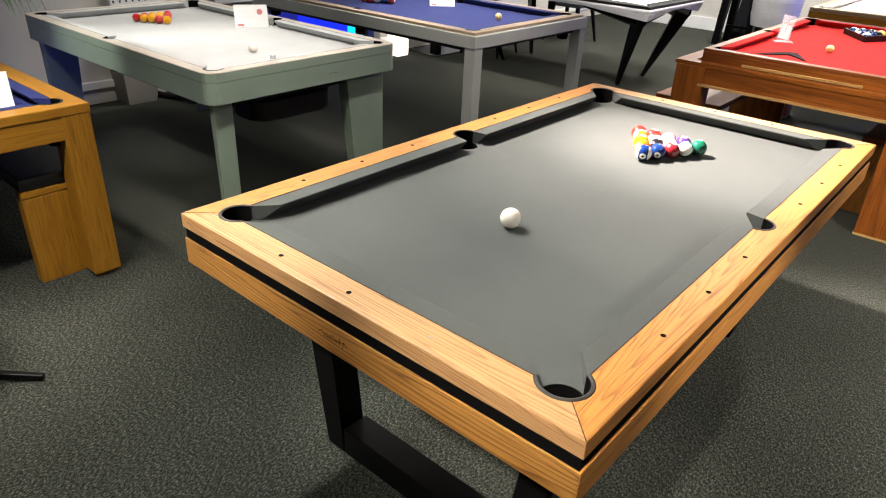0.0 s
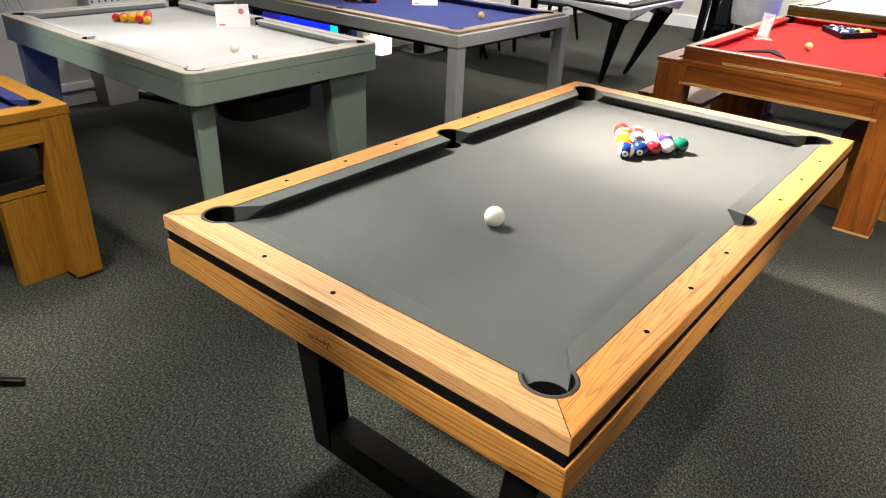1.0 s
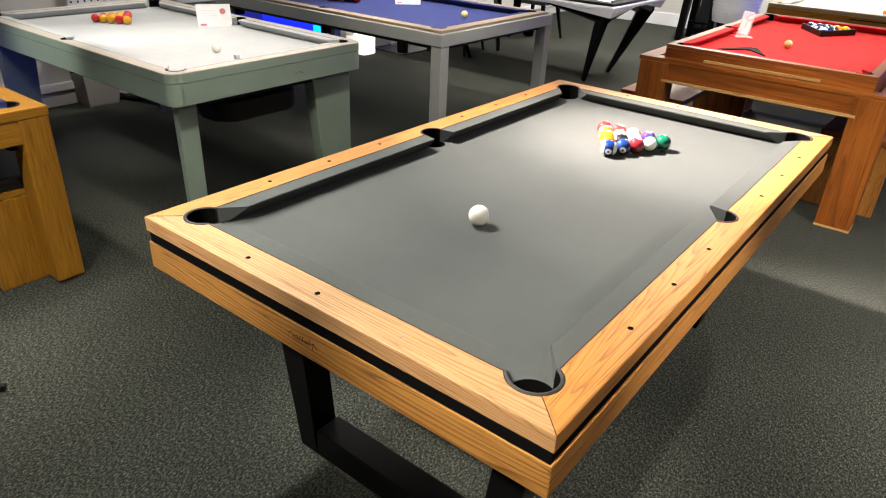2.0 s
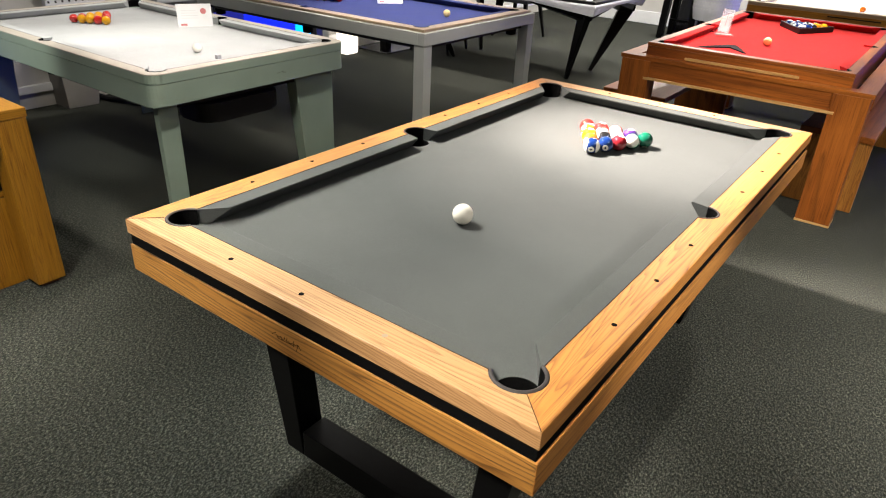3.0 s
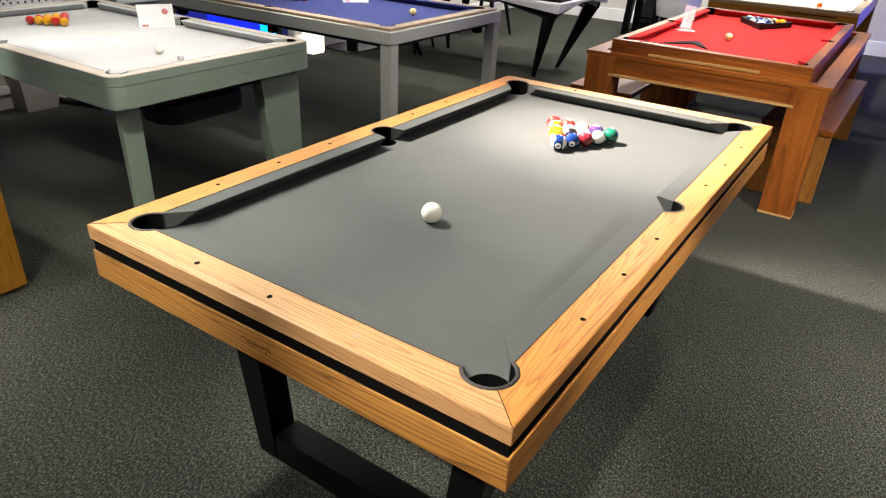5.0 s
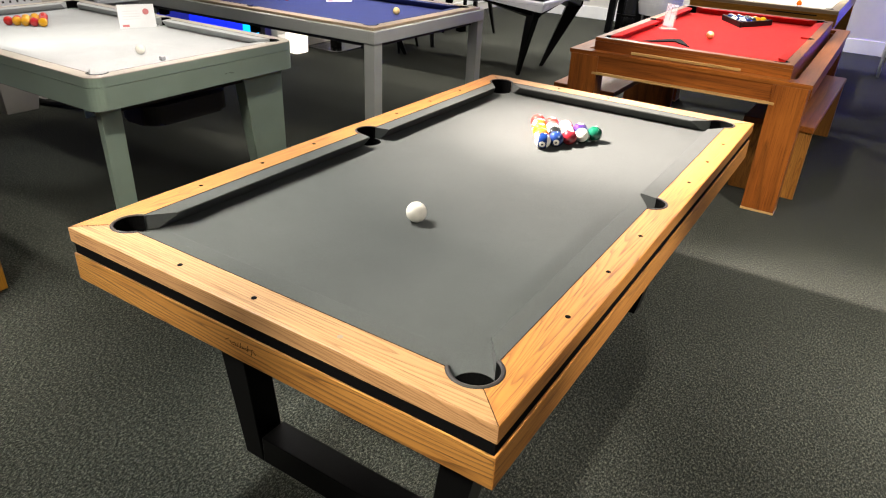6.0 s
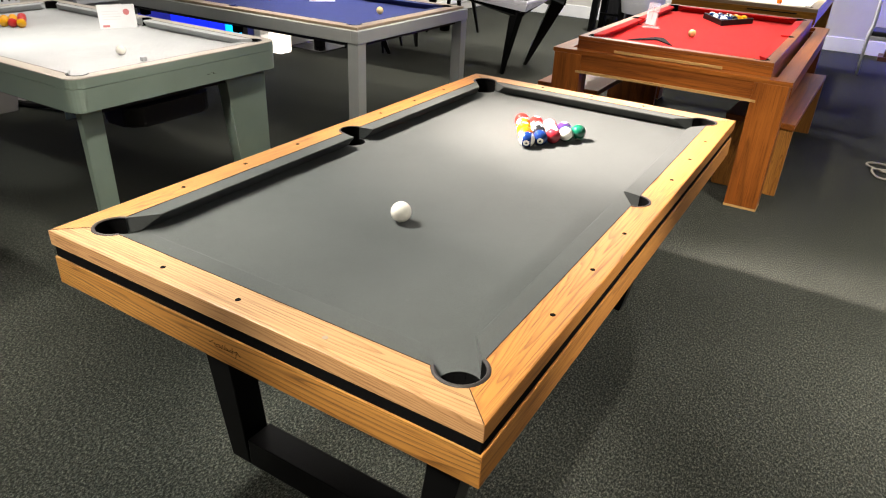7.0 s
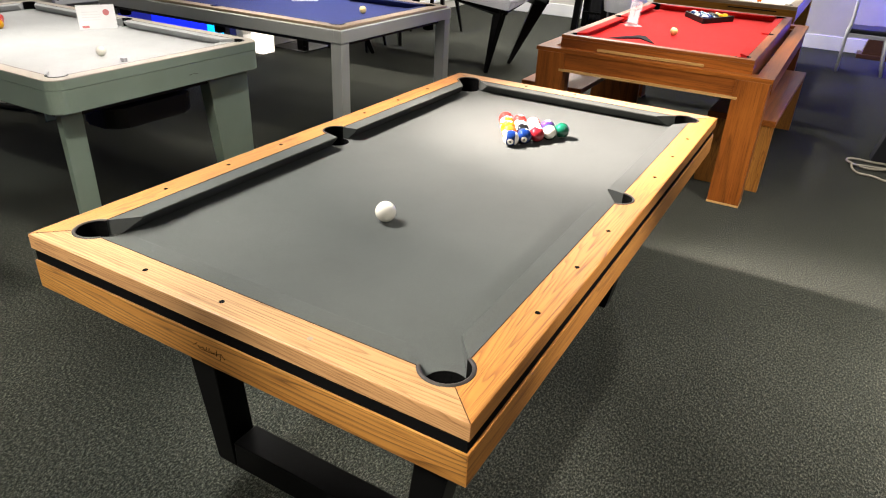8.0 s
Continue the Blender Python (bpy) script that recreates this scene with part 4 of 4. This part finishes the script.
def white_chair(m):
    t = thing("dining_chair", m, "white framed chair with a black seat pad by the blue wall", "chair")
    for s in (1, -1):
        pts = [(-0.20, s * 0.19, 0), (-0.205, s * 0.195, 0.22), (-0.205, s * 0.2, 0.38), (-0.185, s * 0.2, 0.5), (-0.185, s * 0.2, 0.66), (-0.20, s * 0.2, 0.88)]
        part("back_leg", tube(pts, 0.017), WHITE_GLOSS, t, smooth=True)
        part("front_leg", tube([(0.23, s * 0.2, 0), (0.2, s * 0.195, 0.2), (0.175, s * 0.19, 0.4)], 0.016), WHITE_GLOSS, t, smooth=True)
        part("side_rail", box(-0.2, 0.2, s * 0.19 - 0.014, s * 0.19 + 0.014, 0.37, 0.41, 0.006), WHITE_GLOSS, t)
    part("seat", box(-0.2, 0.2, -0.2, 0.2, 0.411, 0.46, 0.018), BLACK_LEATHER, t, "black padded seat")
    part("back_rail", box(-0.205, -0.185, -0.19, 0.19, 0.62, 0.86, 0.008), WHITE_GLOSS, t)
    return t


white_chair(pose(1.165, 7.1, 0))


def mesh_chair(m):
    t = thing("mesh_chair", m, "white chair with a perforated shell on black legs", "chair")
    # curved shell of crossing bars
    shell = part("shell", lathe([(0.25, 0.30), (0.27, 0.40), (0.285, 0.6), (0.27, 0.84)], 16, math.pi * 0.9, -math.pi * 0.95), WHITE_GLOSS, t)
    holes = bmesh.new()
    for i in range(20):
        for j in range(9):
            a = -math.pi * 0.93 + math.pi * 0.86 * (i + 0.5 * (j % 2)) / 20
            z = 0.44 + 0.042 * j
            r = 0.2865 - 0.55 * (z - 0.6) ** 2 * (0.35 if z > 0.6 else 0.4)
            c, d = math.cos(a), math.sin(a)
            q = [holes.verts.new((c * r - d * u * 0.011, d * r + c * u * 0.011, z + w * 0.011)) for u, w in ((0, -1), (1, 0), (0, 1), (-1, 0))]
            holes.faces.new(q)
    tagged(part("perforation", holes, GREY_INK, shell), kind="stuff")
    part("seat", lathe([(0.0, 0.42), (0.25, 0.42), (0.265, 0.40), (0.25, 0.38), (0.0, 0.38)], 24), WHITE_GLOSS, t)
    for k in range(4):
        a = math.pi / 4 + k * math.pi / 2
        part("leg", tube([(0.16 * math.cos(a), 0.16 * math.sin(a), 0.38), (0.25 * math.cos(a), 0.25 * math.sin(a), 0)], 0.012), BLACK_STEEL, t)
    return t


mesh_chair(pose(-1.62, 7.35, 0, 0, 0, 20))


def black_stool(m):
    t = thing("bar_stool", m, "black four-legged stool with a padded seat", "stool")
    for sx in (1, -1):
        for sy in (1, -1):
            part("leg", bar((sx * 0.2, sy * 0.2, 0), (sx * 0.17, sy * 0.17, 0.62), 0.075, 0.09, 0.075, 0.09, 0.004), BLACK_STEEL, t)
    part("seat", box(-0.2, 0.2, -0.2, 0.2, 0.62, 0.69, 0.02), BLACK_LEATHER, t)
    part("stretcher", box(-0.17, 0.17, -0.02, 0.02, 0.2, 0.23, 0.004), BLACK_STEEL, t)
    return t


black_stool(pose(-2.03, 7.46, 0))


def covered_stand():
    """A narrow stand under a black cover that flares in soft folds to the carpet."""
    bm = bmesh.new()
    rows = []
    for i in range(9):
        f = i / 8
        ring = []
        for k in range(48):
            a = 2 * math.pi * k / 48
            r = (0.19 - 0.07 * math.sin(min(1, f * 1.15) * math.pi / 2)) * (1 + 0.09 * (1 - f) * math.sin(7 * a) + 0.05 * math.sin(3 * a + 2 * f))
            ring.append(bm.verts.new((r * math.cos(a), r * 0.8 * math.sin(a), 0.95 * f)))
        rows.append(ring)
    for p, q in zip(rows, rows[1:]):
        for k in range(48):
            bm.faces.new((p[k], p[(k + 1) % 48], q[(k + 1) % 48], q[k]))
    bm.faces.new(rows[0][::-1])
    bm.faces.new(rows[-1])
    return single("covered_stand", bm, BLACK_CLOTH, "narrow stand under a black cloth cover", "stand", pose(-2.12, 7.98, 0), smooth=True)


covered_stand()


def dark_chair(m, label):
    t = thing("dining_chair", m, label, "chair", "black chairs")
    for sx in (1, -1):
        for sy in (1, -1):
            part("leg", bar((sx * 0.24, sy * 0.23, 0), (sx * 0.17, sy * 0.17, 0.42), 0.022, 0.042, 0.022, 0.042, 0.003), BLACK_STEEL, t)
    part("seat", box(-0.22, 0.22, -0.22, 0.22, 0.42, 0.47, 0.02), BLACK_LEATHER, t)
    part("backrest", hull([(-0.2, 0.19, 0.47), (0.2, 0.19, 0.47), (0.2, 0.215, 0.47), (-0.2, 0.215, 0.47), (-0.19, 0.27, 0.78), (0.19, 0.27, 0.78), (0.19, 0.29, 0.78), (-0.19, 0.29, 0.78)], 0.008), BLACK_LEATHER, t)
    return t


dark_chair(pose(-3.55, 5.85, 0, 0, 0, 0), "black chair with splayed legs behind the white table")
dark_chair(pose(-3.72, 4.42, 0, 0, 0, 100), "black chair with splayed legs on the carpet")


def drape_post():
    t = thing("cue_stand", pose(1.42, 3.72, 0), "black covered stand with a pale cord at its foot", "stand")
    part("column", hull([(-0.09, -0.09, 0), (0.14, -0.09, 0), (0.14, 0.1, 0), (-0.09, 0.1, 0), (0.09, -0.08, 0.8), (0.22, -0.08, 0.8), (0.22, 0.09, 0.8), (0.09, 0.09, 0.8)], 0.012), BLACK_LEATHER, t)
    return t


drape_post()


def power_cord():
    """One wide loop, a knot, and a slack tail."""
    pts = []
    for i in range(46):
        a = radians(20 + 325 * i / 45)
        r = 1 + 0.10 * math.sin(3 * a + 0.6)
        pts.append((1.335 + 0.150 * r * math.cos(a), 3.535 + 0.085 * r * math.sin(a), 0.009 + 0.005 * math.sin(2 * a) ** 2))
    for i in range(1, 26):
        a = radians(172 + 118 * i / 25)
        pts.append((1.425 + 0.205 * math.cos(a), 3.42 + 0.165 * math.sin(a) + 0.02 * math.sin(i * 0.5), 0.009 if i > 3 else 0.020))
    return single("power_cord", tube(pts, 0.0075, 8), CORD, "pale looped cord lying on the carpet", "cord", smooth=True)


power_cord()
t = thing("wooden_stand", pose(1.33, 8.10, 0), "dark brown wooden stand by the blue-lit wall", "stand")
part("base", box(-0.20, 0.24, -0.16, 0.14, 0, 0.05, 0.006), DARK[0], t)
part("body", hull([(-0.15, -0.12, 0.05), (0.2, -0.12, 0.05), (0.2, 0.12, 0.05), (-0.15, 0.12, 0.05), (-0.10, -0.10, 0.36), (0.2, -0.10, 0.36), (0.2, 0.10, 0.36), (-0.10, 0.10, 0.36)], 0.006), DARK[2], t)


def glow_cabinet():
    t = thing("games_cabinet", pose(-4.40, 2.55, 0), "black cabinet with a glowing blue side panel", "games machine")
    part("body", box(-0.02, 0.10, -0.75, 0.70, 0.10, 0.62, 0.01), BLACK_PLASTIC, t)
    for k in range(6):
        y0 = -0.72 + k * 0.2
        part("panel", box(0.1, 0.106, y0, y0 + 0.196, 0.16, 0.56, 0.001), CYAN_GLOW if k == 5 else BLUE_GLOW if k > 1 else DEEP_GLOW, t, "glowing cyan panel" if k == 5 else "glowing blue panel")
    for y in (-0.6, 0.7):
        part("foot", box(0.0, 0.08, y - 0.04, y + 0.04, 0, 0.099, 0.004), BLACK_PLASTIC, t)
    return t


glow_cabinet()
single("cube_stool", box(-4.34, -4.18, 3.42, 3.60, 0.0, 0.25, 0.03), STOOL_GLOW, "glowing white cube stool on the carpet", "stool")


def plate_table():
    t = thing("bistro_table", pose(-4.15, 4.0, 0), "black pedestal table on a square chrome base plate", "table")
    part("base_plate", box(-0.22, 0.22, -0.22, 0.22, 0, 0.015, 0.004), CHROME, t)
    part("column", box(-0.045, 0.045, -0.045, 0.045, 0.015, 0.70, 0.006), BLACK_STEEL, t)
    part("top", box(-0.26, 0.26, -0.26, 0.26, 0.70, 0.725, 0.006), BLACK_PLASTIC, t)
    return t


plate_table()


def radiator(m, n, label):
    t = thing("radiator", m, label, "radiator", "radiators")
    part("panel", box(-0.02, 0.03, 0, n * 0.05, 0, 0.42, 0.006), WHITE_GLOSS, t)
    for i in range(n):
        part("slot", box(0.0302, 0.0315, i * 0.05 + 0.018, i * 0.05 + 0.032, 0.035, 0.05, 0), BLACK_PLASTIC, t)
        part("slot", box(0.0302, 0.0315, i * 0.05 + 0.0, i * 0.05 + 0.014, 0.06, 0.075, 0), BLACK_PLASTIC, t)
    return t


radiator(pose(-4.43, 1.46, 0.655), 9, "white wall unit with black slots")
radiator(pose(-4.43, 0.58, 0.695), 9, "white wall unit with black slots")


def plinth():
    bm = hull([(-0.1, -0.13, 0), (0.1, -0.13, 0), (0.1, 0.10, 0), (-0.1, 0.10, 0), (-0.1, -0.16, 0.55), (0.12, -0.16, 0.55), (0.12, 0.2, 0.55), (-0.1, 0.2, 0.55)], 0.006)
    # grey here carries the shadow of the table in front
    return single("plinth", bm, PLINTH, "tapered plinth standing by the wall, table shadow put into its grey", "plinth", pose(-4.34, 0.65, 0))


plinth()
bm = tube([(-4.40, 0.80, 0.03), (-4.25, 0.845, 0.02), (-4.1, 0.90, 0.03), (-3.97, 0.93, 0.03)], 0.022)
single("floor_bar", bm, BLACK_PLASTIC, "black bar lying on the carpet by the wall", "bar")


def star_stool():
    t = thing("swivel_stool", pose(-1.516, -1.505, 0, 0, 0, 47), "black swivel stool with a flat star base", "stool")
    for k in range(4):
        a = k * math.pi / 2
        c, d = math.cos(a), math.sin(a)
        part("base_leg", bar((0.02 * c, 0.02 * d, 0.045), (0.322 * c, 0.322 * d, 0.012), 0.03, 0.024, 0.03, 0.022, 0.004, side=(0, 0, 1)), BLACK_STEEL, t)
    part("column", lathe([(0.0, 0.0), (0.028, 0.0), (0.025, 0.46), (0.0, 0.46)], 20), BLACK_STEEL, t)
    part("seat", lathe([(0.0, 0.46), (0.15, 0.46), (0.16, 0.475), (0.15, 0.5), (0.0, 0.505)], 28), BLACK_LEATHER, t)
    return t


star_stool()


def palm():
    t = thing("hanging_plant", pose(-4.20, -0.36, 0), "green palm in a black pot on a wall bracket", "plant")
    pot = part("pot", lathe([(0.0, 1.0), (0.09, 1.0), (0.13, 1.22), (0.12, 1.22), (0.10, 1.18), (0.0, 1.18)], 24), BLACK_PLASTIC, t)
    part("bracket", box(-0.255, 0.06, -0.015, 0.015, 0.98, 0.999, 0.002), BLACK_STEEL, t)
    rnd = random.Random(7)
    for k in range(110):
        a = rnd.uniform(-1.7, 2.0)
        reach, rise, w = rnd.uniform(0.22, 0.46), rnd.uniform(0.10, 0.30), rnd.uniform(0.013, 0.022)
        droop = rnd.uniform(0.34, 0.60)
        bm = bmesh.new()
        rows = []
        for i in range(10):
            f = i / 9
            r = 0.02 + reach * f
            z = 1.18 + rise * math.sin(f * 2.2) - droop * f * f
            half = w * (math.sin(math.pi * min(1, 0.12 + 0.88 * f)) + 0.05)
            c, d = math.cos(a + 0.25 * f), math.sin(a + 0.25 * f)
            x, y = max(-0.22, r * c), r * d
            rows.append([bm.verts.new((x - d * half, y + c * half, z - 0.2 * half)), bm.verts.new((x, y, z)), bm.verts.new((x + d * half, y - c * half, z - 0.2 * half))])
        for p, q in zip(rows, rows[1:]):
            for j in (0, 1):
                bm.faces.new((p[j], p[j + 1], q[j + 1], q[j]))
        part("leaf", bm, LEAF, t, smooth=True)
    return t


palm()


# ---- a folded black cloth on the red bed ----
bm = prism([(-0.375, 2.525), (-0.225, 2.79), (-0.175, 2.80), (-0.06, 2.575), (-0.19, 2.705)], RBED + 0.0005, RBED + 0.007)
single("cleaning_cloth", bm, BLACK_CLOTH, "black folded cloth lying on the red bed", "cloth")


def led_strip(x, y, z, tall, label):
    t = thing("led_strip", pose(x, y, z), label, "light strip", "blue light strips")
    part("channel", box(-0.012, 0.012, -0.02, 0.02, -tall / 2, tall / 2, 0.002), CHROME, t)
    part("diffuser", box(0.0122, 0.016, -0.014, 0.014, -tall / 2 + 0.01, tall / 2 - 0.01, 0), BLUE_GLOW, t, "glowing blue diffuser")


led_strip(-3.28, -0.62, 0.30, 0.6, "blue light strip standing on the carpet behind the table")
led_strip(1.97, 8.26, 1.1, 1.4, "blue light strip fixed to the far wall")
